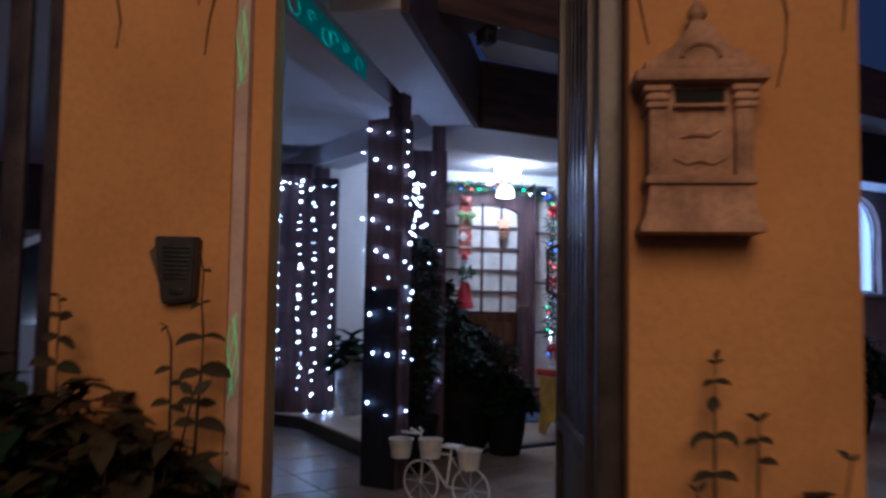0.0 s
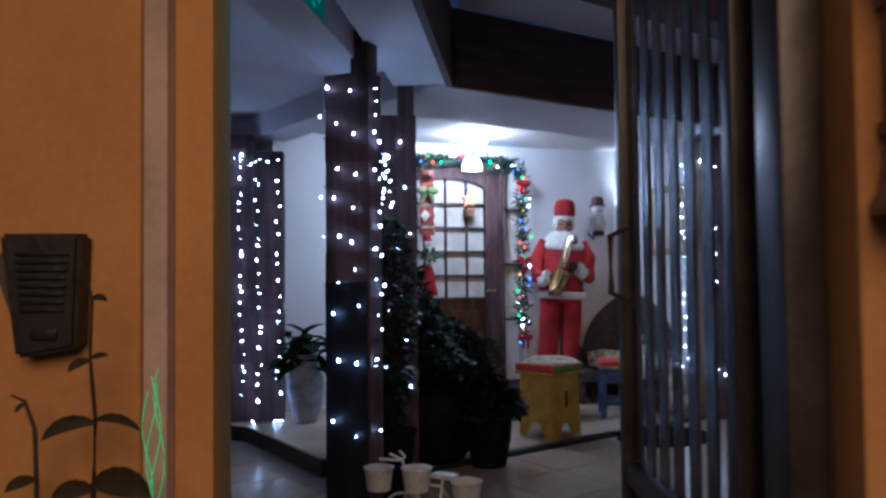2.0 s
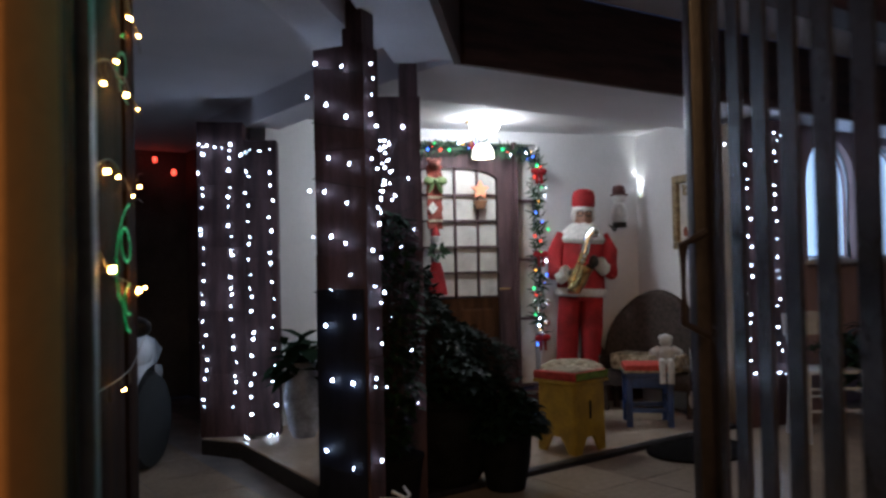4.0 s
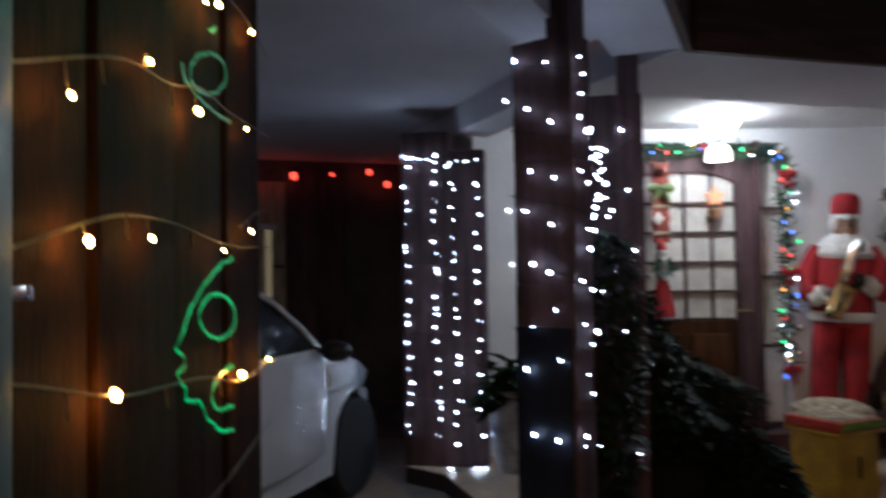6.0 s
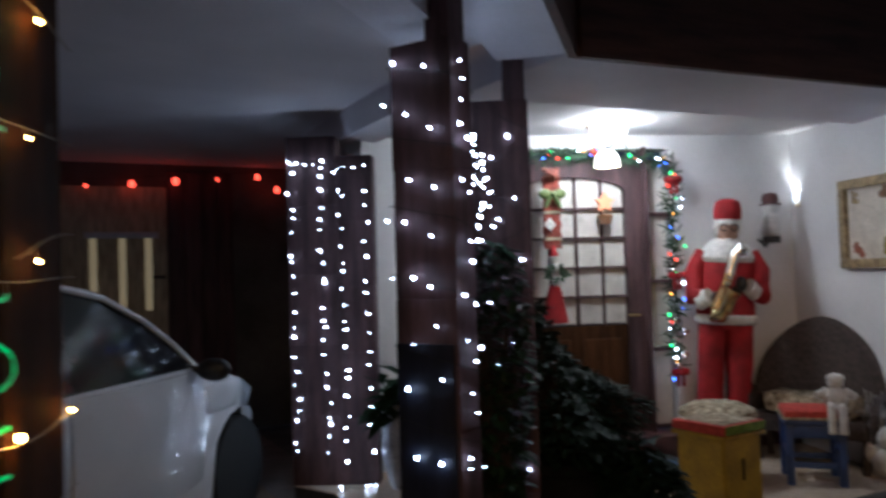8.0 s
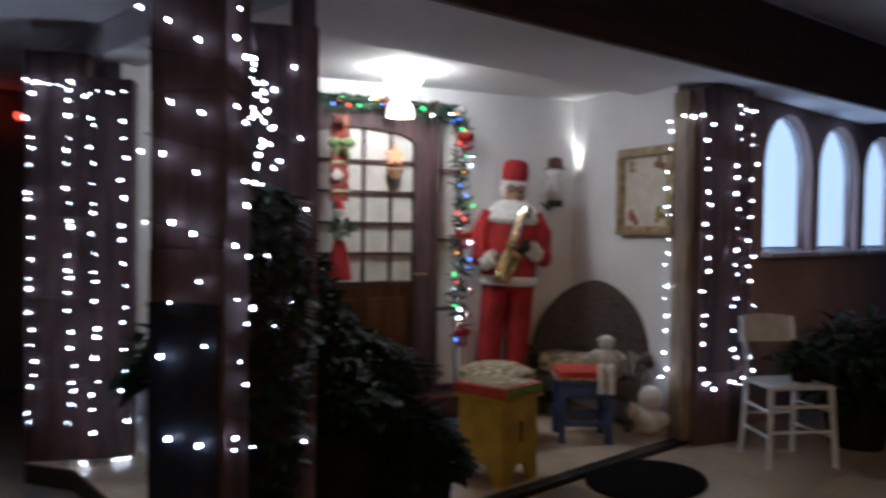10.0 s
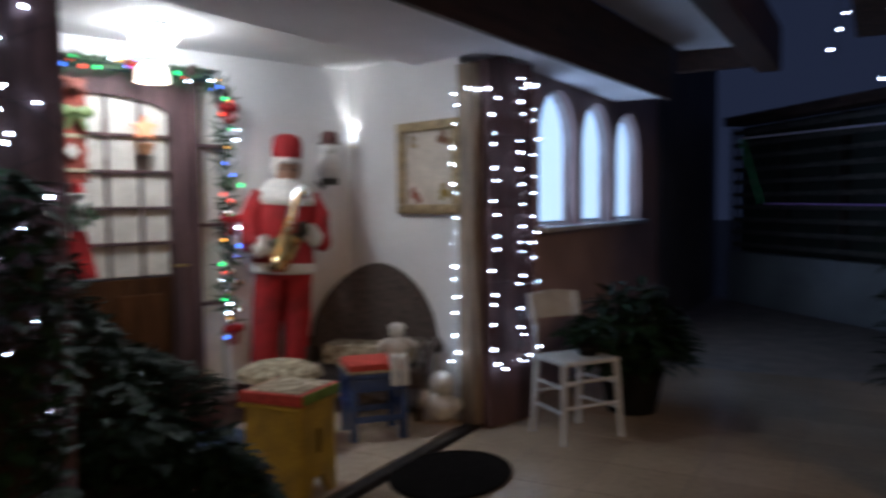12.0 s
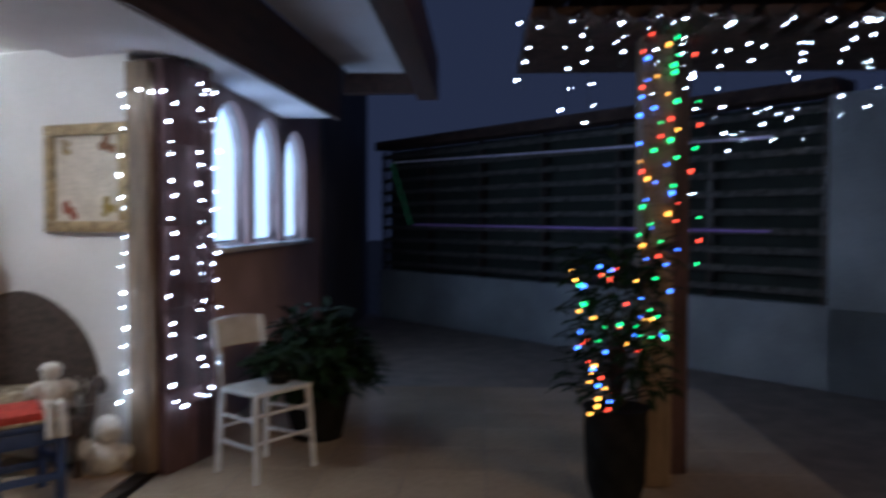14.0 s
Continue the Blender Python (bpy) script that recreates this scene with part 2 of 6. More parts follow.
def thing(name, m, label, category, group="", kind=""):
    ob = new(name)
    ob.empty_display_size = 0.1
    ob.matrix_world = m if isinstance(m, Matrix) else pose(*m)
    return tagged(ob, label, category, group, kind)


def solid(name, bm, material, label="", category="", kind="structure", m=None):
    ob = new(name, mesh_of(name, bm, material))
    if m:
        ob.matrix_world = m
    return tagged(ob, label, category, "", kind)


BM = bmesh.new
BULB = {}


def bulb_mesh(colour, r):
    key = (colour, round(r, 4))
    if key not in BULB:
        bm = ball(BM(), (0, 0, 0), r, (1, 1, 1.25), 8, 6)
        BULB[key] = mesh_of("bulb", bm, BULBGLASS[colour])
    return BULB[key]


rnd = random.Random(7)


def jit(a):
    return rnd.uniform(-a, a)


def string_lights(label, wires, bulbs, r=0.012, wire=WIREDARK, wr=0.0012, group="", m=None):
    """wires: lists of points; bulbs: (place, colour)."""
    root = thing("string_lights", m or Matrix.Identity(4), label, "string lights", group)
    bm = BM()
    for pts in wires:
        tube(bm, pts, wr, 4)
    part("cable", bm, wire, root)
    for p, colour in bulbs:
        ob = new("bulb", bulb_mesh(colour, r * (0.74 if colour == "white" else 1.0) * rnd.choice((0.5, 0.65, 0.8, 0.9, 1.0, 1.15))))
        ob.parent, ob.location = root, p
    return root


HM = pose(5.2, 7.38, 0, 0, 0, -18)
GM = pose(1.27, 3.096, 0, 0, 0, -39)
WM = pose(1.37, 3.12, 0, 0, 0, math.degrees(math.atan2(1.02, 0.35)))

# ---------- ground, floors ----------
bm = BM()
prism(bm, [(-60, -60), (60, -60), (60, 60), (-60, 60)], -0.3, -0.03)
solid("ground", bm, ASPHALT, "dim grey concrete pavement in front of the house", "ground")
bm = prism(BM(), [(-3.2, 6.9), (1.0, 3.5), (2.6, 2.3), (8.1, 0.5), (13.6, 5.6), (13.6, 5.72), (3.32, 5.72), (3.32, 10.2), (-3.2, 10.2)], -0.03, -0.005)
yard_floor = solid("yard_floor", bm, GROUT, "light brown tiled yard and carport floor, slightly glossy", "floor")
bm = prism(BM(), [(3.40, 5.88), (6.6, 5.88), (6.9, 7.1), (3.4, 8.3)], -0.03, 0.006)
porch_floor = solid("porch_floor", bm, GROUT, "glossy beige tiled porch floor", "floor")
bm = BM()
box(bm, (4.98, 5.80, -0.008), (3.32, 0.075, 0.05), 0.006)
box(bm, (3.36, 5.93, -0.008), (0.075, 0.18, 0.05), 0.006)
solid("porch_edge", bm, GRANITE, "dark granite strip edging the porch floor", "floor edge")

# raised corner of the porch under the carport posts
plan = [(3.07, 6.03), (3.42, 6.03), (3.90, 6.40), (3.90, 7.70), (3.30, 7.60), (3.06, 7.66), (2.985, 7.50), (3.13, 7.22)]
solid("porch_corner", prism(BM(), plan, -0.02, 0.092), GRANITE, "dark granite riser of the raised porch corner", "step")
mid = (3.45, 6.95)
solid("porch_corner_floor", prism(BM(), [(mid[0] + (x - mid[0]) * 0.985, mid[1] + (y - mid[1]) * 0.99) for x, y in plan], 0.088, 0.10), PORCHTILE, "glossy beige tiles on the raised porch corner", "floor")

# ---------- gate wall ----------
bm = BM()
box(bm, (-0.2175, 0.055, 1.1), (0.435, 0.11, 2.8), 0.008)
pillar_l = solid("gate_pillar", bm, ORANGE, "ochre rendered gate pillar with peeling streaks", "wall", m=GM)
# Edge band is pinker and paler than the ochre beside it.
bm = BM()
box(bm, (0.016, 0.056, 1.1), (0.032, 0.10, 2.8), 0.004)
p = new("edge_band", mesh_of("edge_band", bm, PINK))
p.parent = pillar_l
bm = BM()
box(bm, (0.058, 0.068, 1.1), (0.052, 0.076, 2.8), 0.004)
p = new("inner_jamb", mesh_of("inner_jamb", bm, ORANGE))
p.parent = pillar_l
bm = BM()
box(bm, (1.14, 0.10, 1.1), (0.48, 0.20, 2.8), 0.008)
solid("gate_pillar", bm, ORANGE, "ochre rendered gate pillar carrying the mailbox", "wall", m=GM)
bm = BM()
box(bm, (0.868, 0.13, 1.15), (0.056, 0.10, 2.3), 0.004)
solid("gate_post", bm, STEEL, "brown steel gate post fixed to the pillar", "gate frame", m=GM)
# dark bar gate that closes the drive beside the pillar
root = thing("drive_gate", GM, "dark steel bar gate closing the drive", "gate")
for z in (0.10, 1.9):
    part("rail", box(BM(), (-1.75, 0.10, z), (2.6, 0.05, 0.06), 0.004), STEEL, root)
slat = mesh_of("slat", box(BM(), (0, 0, 1.0), (0.06, 0.02, 1.76), 0.003), STEEL)
for i in range(23):
    ob = new("slat", slat)
    ob.parent, ob.location = root, (-0.50 - 0.112 * i, 0.10, 0)

# gate leaf, swung inwards
LM = pose(2.075, 2.745, 0, 0, 0, 55.8)
root = thing("metal_gate", LM, "brown steel gate leaf with vertical slats, standing open", "gate")
part("stile", box(BM(), (0.02, 0, 1.2), (0.04, 0.045, 2.3), 0.004), STEEL, root)
part("stile", box(BM(), (0.665, 0, 1.2), (0.04, 0.045, 2.3), 0.004), STEEL, root)
for z in (0.07, 0.65, 2.33):
    part("rail", box(BM(), (0.3425, 0, z), (0.605, 0.04, 0.05), 0.004), STEEL, root)
part("kick_panel", box(BM(), (0.3425, 0, 0.36), (0.605, 0.012, 0.53), 0.002), STEEL, root)
bm = BM()
lo = [bm.verts.new((x, y, 0.676)) for x, y in ((-0.023, -0.003), (-0.015, -0.008), (0.015, -0.008), (0.023, -0.003), (0.023, 0.002), (-0.023, 0.002))]
hi = [bm.verts.new((v.co.x, v.co.y, 2.304)) for v in lo]
bm.faces.new(lo)
bm.faces.new(hi[::-1])
for i in range(6):
    bm.faces.new((lo[i], hi[i], hi[(i + 1) % 6], lo[(i + 1) % 6]))
slat = mesh_of("slat", bm, STEEL2, False)
for i in range(7):
    ob = new("slat", slat)
    ob.parent, ob.location = root, (0.075 + 0.089 * i, 0, 0)
part("gate_handle", tube(BM(), [(0.60, 0.02, 1.05), (0.60, 0.06, 1.07), (0.60, 0.06, 1.2), (0.60, 0.02, 1.22)], 0.008, 6), STEEL, root)

# board wall inside the gate
root = thing("board_wall", WM, "brown wooden board wall hung with warm string lights", "wall", kind="structure")
board = mesh_of("board", box(BM(), (0, 0.045, 1.17), (0.204, 0.09, 2.34), 0.006), BROWNWOOD)
for i in range(5):
    ob = new("board", board)
    ob.parent, ob.location = root, (0.16 + 0.208 * i, 0.006 * (i % 2), 0)
part("steel_tube", box(BM(), (0.285, -0.010, 1.17), (0.042, 0.018, 2.34), 0.004), mat("galvanised_steel", (0.28, 0.30, 0.30), 0.35, metal=0.0, vary=0.2, scale=9, bump=0.04), root, "grey steel jamb tube with a latch")
part("latch", box(BM(), (0.318, -0.012, 1.265), (0.03, 0.012, 0.010), 0.002), CHROME, root)

# ---------- house walls ----------
bm = BM()
box(bm, (-0.91, 0.075, 1.2), (0.38, 0.15, 2.42))
# Angle chosen to brighten this piece: it catches more of the porch lamp.
turned = pose(-1.10, 0, 0, 0, 0, 38)
side = box(BM(), (-0.38, 0.075, 1.2), (0.76, 0.15, 2.42))
side.transform(turned)
solid("wall_door_side", side, WHITEWALL, "white painted porch wall turned towards the lamp", "wall", m=HM)
box(bm, (1.06, 0.075, 1.2), (1.08, 0.15, 2.42))
box(bm, (-0.10, 0.075, 2.28), (1.24, 0.15, 0.26))
solid("wall_door", bm, WHITEWALL, "white painted porch wall around the front door", "wall", m=HM)
bm = box(BM(), (1.525, -0.56, 1.2), (0.15, 1.12, 2.42))
solid("wall_side", bm, WHITEWALL, "white painted porch side wall", "wall", m=HM)
bm = box(BM(), (1.510, -1.19, 1.08), (0.185, 0.13, 2.12), 0.006)
solid("pilaster", bm, PILWOOD, "weathered brown wooden pilaster ending the porch wall", "column", m=HM)
bm = BM()
box(bm, (-0.10, -0.06, 0.08), (1.26, 0.26, 0.16), 0.008)
solid("door_step", bm, DARKRED, "dark red tiled step below the front door", "step", m=HM)
bm = BM()
box(bm, (0.995, -0.012, 0.11), (0.90, 0.02, 0.20), 0.003)
box(bm, (-0.90, -0.012, 0.11), (0.36, 0.02, 0.20), 0.003)
solid("baseboard", bm, DARKRED, "dark red tiled baseboard", "baseboard", m=HM)


def arch_outline(w, z0, z1, n=10, rise=None):
    r = w / 2 if rise is None else rise
    pts = [(-w / 2, z0), (w / 2, z0)]
    for i in range(n + 1):
        a = math.pi * i / n
        pts.append((w / 2 * math.cos(a), z1 - r + r * math.sin(a)))
    return pts


MAUVE = mat("mauve_wall_paint", (0.44, 0.31, 0.31), 0.8, vary=0.15, scale=2)
# window wall with three arched openings
bm = BM()
cx = (7.49, 8.39, 9.305)
x0, x1, zb, zt = 6.45, 10.4, 1.16, 2.13
box(bm, ((x0 + x1) / 2, 5.795, 0.58), (x1 - x0, 0.15, 1.16))
box(bm, ((x0 + x1) / 2, 5.795, 2.40), (x1 - x0, 0.15, 0.54))
edges = [x0] + [v for c in cx for v in (c - 0.38, c + 0.38)] + [x1]
for a, b in zip(edges[::2], edges[1::2]):
    box(bm, ((a + b) / 2, 5.795, 1.645), (b - a, 0.15, 0.97))
for c in cx:
    for s in (-1, 1):
        pts = [(c + s * 0.38, zt)] + [(c + s * 0.38 * math.cos(a * math.pi / 16), zt - 0.38 + 0.38 * math.sin(a * math.pi / 16)) for a in range(9)]
        slab_xz(bm, pts if s < 0 else pts[::-1], 5.72, 5.87)
solid("wall_windows", bm, MAUVE, "mauve painted front wall with three arched windows", "wall")
# The blind's own glow stands in for lamplight falling on it.
BLIND = glow("glowing_blind", (0.47, 0.63, 0.92), 1.05)
for k, c in enumerate(cx):
    root = thing("window_%d" % (k + 1), (c, 5.80, zb), "arched window with a lit bluish-white blind", "window", "arched windows", "structure")
    part("blind", slab_xz(BM(), arch_outline(0.75, 0.03, 0.965), 0.03, 0.04), BLIND, root)
    bm = BM()
    o = arch_outline(0.755, 0.005, 0.968, 12)
    tube(bm, [(x, -0.01, z) for x, z in o + o[:1]], 0.018, 6)
    part("window_frame", bm, WHITEPAINT, root)
    part("window_sill", box(BM(), (0, -0.075, -0.02), (0.86, 0.16, 0.035), 0.006), WHITEPAINT, root)
    # strip of small white lamps down the reveal
    pts = [(-0.362, y, 0.03 + 0.021 * i) for i in range(28) for y in (-0.062, -0.03)] + [(-0.37 * math.cos(a), -0.055, 0.58 + 0.37 * math.sin(a)) for a in (0.06 * i for i in range(1, 14))]
    bm = BM()
    for q in pts:
        ball(bm, q, 0.009, u=6, v=4)
    tagged(part("led_strip", bm, glow("window_led", (0.62, 0.78, 1.0), 14), root), "row of white lamps along the reveal")
# The wall's shadow is put into its colour, far darker than the yard wall.
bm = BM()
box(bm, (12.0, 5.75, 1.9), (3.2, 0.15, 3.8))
solid("wall_far", bm, mat("shadowed_render", (0.09, 0.09, 0.105), 0.85, vary=0.25, scale=1.5), "grey far wall of the house in shadow", "wall")

# ---------- ceilings and beams ----------
bm = prism(BM(), [(-3.2, 10.2), (-3.2, 6.9), (1.35, 3.35), (1.75, 3.30), (2.2, 4.0), (3.45, 5.62), (3.32, 6.4), (3.32, 8.22), (3.85, 8.22), (3.85, 10.2)], 2.30, 2.42)
solid("ceiling_carport", bm, CEIL, "greyish white carport ceiling", "ceiling")
bm = prism(BM(), [(3.40, 6.30), (6.75, 6.10), (6.85, 6.98), (3.35, 8.12)], 2.25, 2.40)
solid("ceiling_porch", bm, WHITEWALL, "white porch ceiling brightly lit near the lamp", "ceiling")
bm = prism(BM(), [(3.62, 5.56), (8.8, 5.26), (8.8, 5.70), (6.78, 5.70), (6.75, 6.23), (3.55, 6.42)], 2.19, 2.62)
solid("porch_beam", bm, CEIL, "wide pale plastered beam along the porch front", "beam")
bm = prism(BM(), [(3.30, 6.42), (3.55, 6.42), (3.55, 8.1), (3.30, 8.2)], 2.135, 2.5)
solid("porch_side_beam", bm, CEIL, "pale plastered beam along the porch side", "beam")
d = Vector((2.2 - 3.62, 4.0 - 5.56, 0)).normalized()
s = Vector((-d.y, d.x, 0))
a, b = Vector((3.62, 5.56, 0)), Vector((2.2, 4.0, 0))
side = s if s.x < 0 else -s
bm = prism(BM(), [(v.x, v.y) for v in (a, a + side * 0.30, b + side * 0.30, b)], 2.19, 2.62)
solid("slanted_beam", bm, CEIL, "pale plastered beam running from the gate to the porch", "beam")
bm = prism(BM(), [(v.x, v.y) for v in (a + d * 0.0 - side * 0.035, a - side * 0.0, b, b - side * 0.035)], 2.17, 2.62)
solid("fascia_slanted", bm, BEAMWOOD, "dark brown fascia board along the slanted beam", "fascia")
bm = prism(BM(), [(3.66, 5.52), (8.8, 5.22), (8.8, 5.257), (3.64, 5.557)], 2.17, 2.62)
solid("fascia_front", bm, BEAMWOOD, "dark brown wooden fascia board on the porch beam", "fascia")
bm = prism(BM(), [(2.80, 4.60), (9.15, 4.60), (9.10, 5.20), (3.68, 5.50)], 2.62, 2.74)
solid("ceiling_upper", bm, CEIL, "grey raised ceiling panel over the yard side", "ceiling")
bm = prism(BM(), [(2.60, 4.42), (9.25, 4.42), (9.25, 4.60), (2.76, 4.60)], 2.40, 2.76)
solid("eaves_beam", bm, BEAMWOOD, "dark brown wooden eaves beam", "beam")
bm = prism(BM(), [(9.16, 4.61), (9.25, 4.61), (9.25, 5.25), (9.12, 5.25)], 2.45, 2.76)
solid("eaves_end", bm, BEAMWOOD, "dark brown board closing the eaves", "fascia")
# beam from the gate to the middle post
bm = prism(BM(), [(1.62, 4.28), (1.78, 4.14), (3.00, 5.38), (2.86, 5.52)], 2.12, 2.30)
solid("cross_beam", bm, CEIL, "pale plastered cross beam under the carport ceiling", "beam")

# ---------- posts ----------


def wood_post(m, w, dpt, top, stub, stub_x, label, skirt=0.0):
    root = thing("wooden_post", m, label, "post", "porch posts")
    part("core", box(BM(), (w / 2, dpt / 2, top / 2), (w - 0.012, dpt - 0.012, top - 0.01)), DARKWOOD, root)
    n = round(top / 0.42)
    h = top / n
    block = mesh_of("block", box(BM(), (w / 2, dpt / 2, h / 2), (w, dpt, h - 0.0016), 0.0022), DARKWOOD)
    for i in range(n):
        ob = new("block", block)
        ob.parent, ob.location = root, (0.0015 * (i % 2), -0.001 * (i % 3), h * i)
    if stub:
        part("tenon", box(BM(), (stub_x, dpt / 2, (top + stub) / 2), (0.09, dpt * 0.8, stub - top), 0.004), DARKWOOD, root)
    # Thin blue-black slab makes the front darker up to the given height.
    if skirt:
        part("skirt_board", box(BM(), (w / 2 - 0.004, -0.004, skirt / 2), (w - 0.012, 0.010, skirt), 0.003), mat("blue_black_facing", (0.014, 0.016, 0.030), 0.55, spec=0.3, vary=0.3, scale=6, stretch=(5, 5, 0.8)), root, "blue-black facing over the lower front")
    return root


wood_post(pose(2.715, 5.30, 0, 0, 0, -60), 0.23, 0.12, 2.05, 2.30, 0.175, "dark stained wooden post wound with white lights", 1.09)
wood_post(pose(3.25, 5.82, 0, 0, 0, -30), 0.28, 0.12, 2.02, 2.19, 0.225, "broad dark wooden post behind the shrub, with white lights")
wood_post(pose(2.98, 7.50, 0.097, 0, 0, -30), 0.293, 0.16, 2.043, 0, 0, "dark wooden carport post with hanging white lights")
wood_post(pose(3.235, 7.352, 0.097, 0, 0, -30), 0.212, 0.14, 1.923, 0, 0, "shorter dark wooden post with hanging white lights")
wood_post(pose(6.2025, 5.6755, 0, 0, 0, -18), 0.40, 0.16, 2.16, 2.19, 0.18, "dark wooden porch post with strands of white lights")

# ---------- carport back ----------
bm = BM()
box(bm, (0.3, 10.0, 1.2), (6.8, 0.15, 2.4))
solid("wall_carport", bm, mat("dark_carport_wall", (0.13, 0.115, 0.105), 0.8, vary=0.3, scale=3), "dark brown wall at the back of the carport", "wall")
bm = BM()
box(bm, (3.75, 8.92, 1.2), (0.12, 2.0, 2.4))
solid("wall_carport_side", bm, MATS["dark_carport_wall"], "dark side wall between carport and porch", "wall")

# ---------- yard fence ----------
FM = pose(8.57, 1.24, 0, 0, 0, 41)
bm = BM()
box(bm, (2.6, 0.09, 0.33), (7.2, 0.18, 0.66), 0.01)
box(bm, (-0.55, 0.09, 1.15), (1.06, 0.18, 2.3), 0.01)
solid("fence_wall", bm, FARWALL, "pale grey plastered low wall below the yard grille", "wall", m=FM)
root = thing("yard_grille", FM, "dark slatted grille on the low yard wall", "fence")
slat = mesh_of("slat", box(BM(), (3.06, 0.165, 0), (6.16, 0.025, 0.055), 0.004), mat("grey_painted_board", (0.13, 0.12, 0.115), 0.7, vary=0.5, scale=5, stretch=(0.8, 5, 5)))
for i in range(10):
    ob = new("slat", slat)
    ob.parent, ob.location = root, (0, 0, 0.76 + 0.16 * i)
for i in range(7):
    part("upright", box(BM(), (0.02 + 1.02 * i, 0.126, 1.47), (0.05, 0.05, 1.62), 0.004), STEEL, root)
part("backing", box(BM(), (3.06, 0.03, 1.47), (6.16, 0.02, 1.62)), mat("dark_mesh", (0.035, 0.042, 0.038), 0.9), root)
bm = BM()
box(bm, (3.05, 0.09, 2.36), (6.3, 0.34, 0.12), 0.02)
solid("fence_cap", bm, ROOFTILE, "dark red tiled cap above the yard grille", "roof")
bpy.data.objects["fence_cap"].matrix_world = FM

# ---------- front door ----------
root = thing("door_1", HM, "dark brown front door with small white panes under an arched head", "door", kind="structure")
gx0, gx1, gz0, gz1 = -0.58, 0.17, 0.92, 1.95
o = arch_outline(gx1 - gx0, gz0, gz1, 12, 0.10)
xm = (gx0 + gx1) / 2
pane_mat = mat("frosted_pane", (0.66, 0.63, 0.58), 0.3, vary=0.12, scale=8, bump=0.3, grain=120)
rows = [0.92, 1.115, 1.318, 1.525, 1.73, 1.95]
cols = [-0.58, -0.38, -0.19, 0.0, 0.17]
for i in range(4):
    for j in range(5):
        a, b, c, e = cols[i] + 0.008, cols[i + 1] - 0.008, rows[j] + 0.008, rows[j + 1] - 0.008
        if j == 4:
            top = [(x, 1.85 + 0.10 * math.sqrt(max(0, 1 - ((x - xm) / 0.375) ** 2))) for x in (b, (2 * b + a) / 3, (b + 2 * a) / 3, a)]
            outline = [(a, c), (b, c)] + top
        else:
            outline = [(a, c), (b, c), (b, e), (a, e)]
        part("pane", slab_xz(BM(), outline, 0.03, 0.04), pane_mat, root)
bm = BM()
for x in cols[1:-1]:
    box(bm, (x, 0.02, 1.43), (0.018, 0.03, 1.04), 0.002)
for z in rows[1:-1]:
    box(bm, (xm, 0.021, z), (0.75, 0.028, 0.018), 0.002)
part("glazing_grid", bm, DARKWOOD, root)
part("stile", box(BM(), (0.235, 0.03, 1.12), (0.13, 0.06, 1.92), 0.005), DARKWOOD, root)
part("stile", box(BM(), (-0.645, 0.03, 1.12), (0.13, 0.06, 1.92), 0.005), DARKWOOD, root)
part("bottom_panel", box(BM(), (xm, 0.035, 0.54), (0.75, 0.04, 0.75), 0.01), BROWNWOOD, root)
for x in (-0.39, -0.02):
    part("raised_panel", box(BM(), (x, 0.012, 0.54), (0.28, 0.02, 0.56), 0.008), BROWNWOOD, root)
head = [(gx0, 2.08), (gx0, 1.85)] + [(xm + 0.375 * math.cos(math.pi * (1 - i / 10)), 1.85 + 0.10 * math.sin(math.pi * i / 10)) for i in range(11)] + [(gx1, 2.08)]
part("arched_head", slab_xz(BM(), head[::-1], 0.0, 0.06), DARKWOOD, root)
part("frame_post", box(BM(), (0.315, 0.02, 1.08), (0.035, 0.12, 2.16), 0.004), DARKWOOD, root)
part("frame_post", box(BM(), (-0.718, 0.02, 1.08), (0.03, 0.12, 2.16), 0.004), DARKWOOD, root)
for z0, z1 in ((0.2, 0.72), (0.74, 1.2), (1.22, 1.68), (1.70, 2.05)):
    part("side_pane", box(BM(), (0.42, 0.05, (z0 + z1) / 2), (0.15, 0.012, z1 - z0)), pane_mat, root)
for z in (0.19, 0.73, 1.21, 1.69, 2.06):
    part("side_rail", box(BM(), (0.42, 0.03, z), (0.17, 0.05, 0.022), 0.003), DARKWOOD, root)
part("door_handle", tube(BM(), [(0.235, -0.01, 0.98), (0.235, -0.05, 0.98), (0.15, -0.05, 0.98)], 0.009, 6), BRASS, root)

# ---------- garland round the door ----------


def garland_path(n):
    pts = []
    for i in range(n):
        f = i / (n - 1) * 4.35
        if f < 1.55:
            pts.append((-0.80, 0.50 + f))
        elif f < 2.9:
            a = (f - 1.55) / 1.35
            pts.append((-0.80 + 1.285 * a, 2.03 + 0.07 * math.sin(math.pi * a)))
        else:
            pts.append((0.485, 2.02 - (f - 2.9)))
    return pts


garland = root = thing("door_garland", HM @ pose(0, -0.07, 0), "green fir garland with red bows and coloured lights around the door", "garland")
bm = BM()
for x, z in garland_path(900):
    a = rnd.uniform(0, 6.28)
    leaf_blade(bm, (x + jit(0.02), jit(0.02), z + jit(0.02)), (math.cos(a), jit(1), math.sin(a)), (0, -1, 0), rnd.uniform(0.06, 0.12), 0.012, 0.1)
part("fir_trim", bm, GARLAND, root)
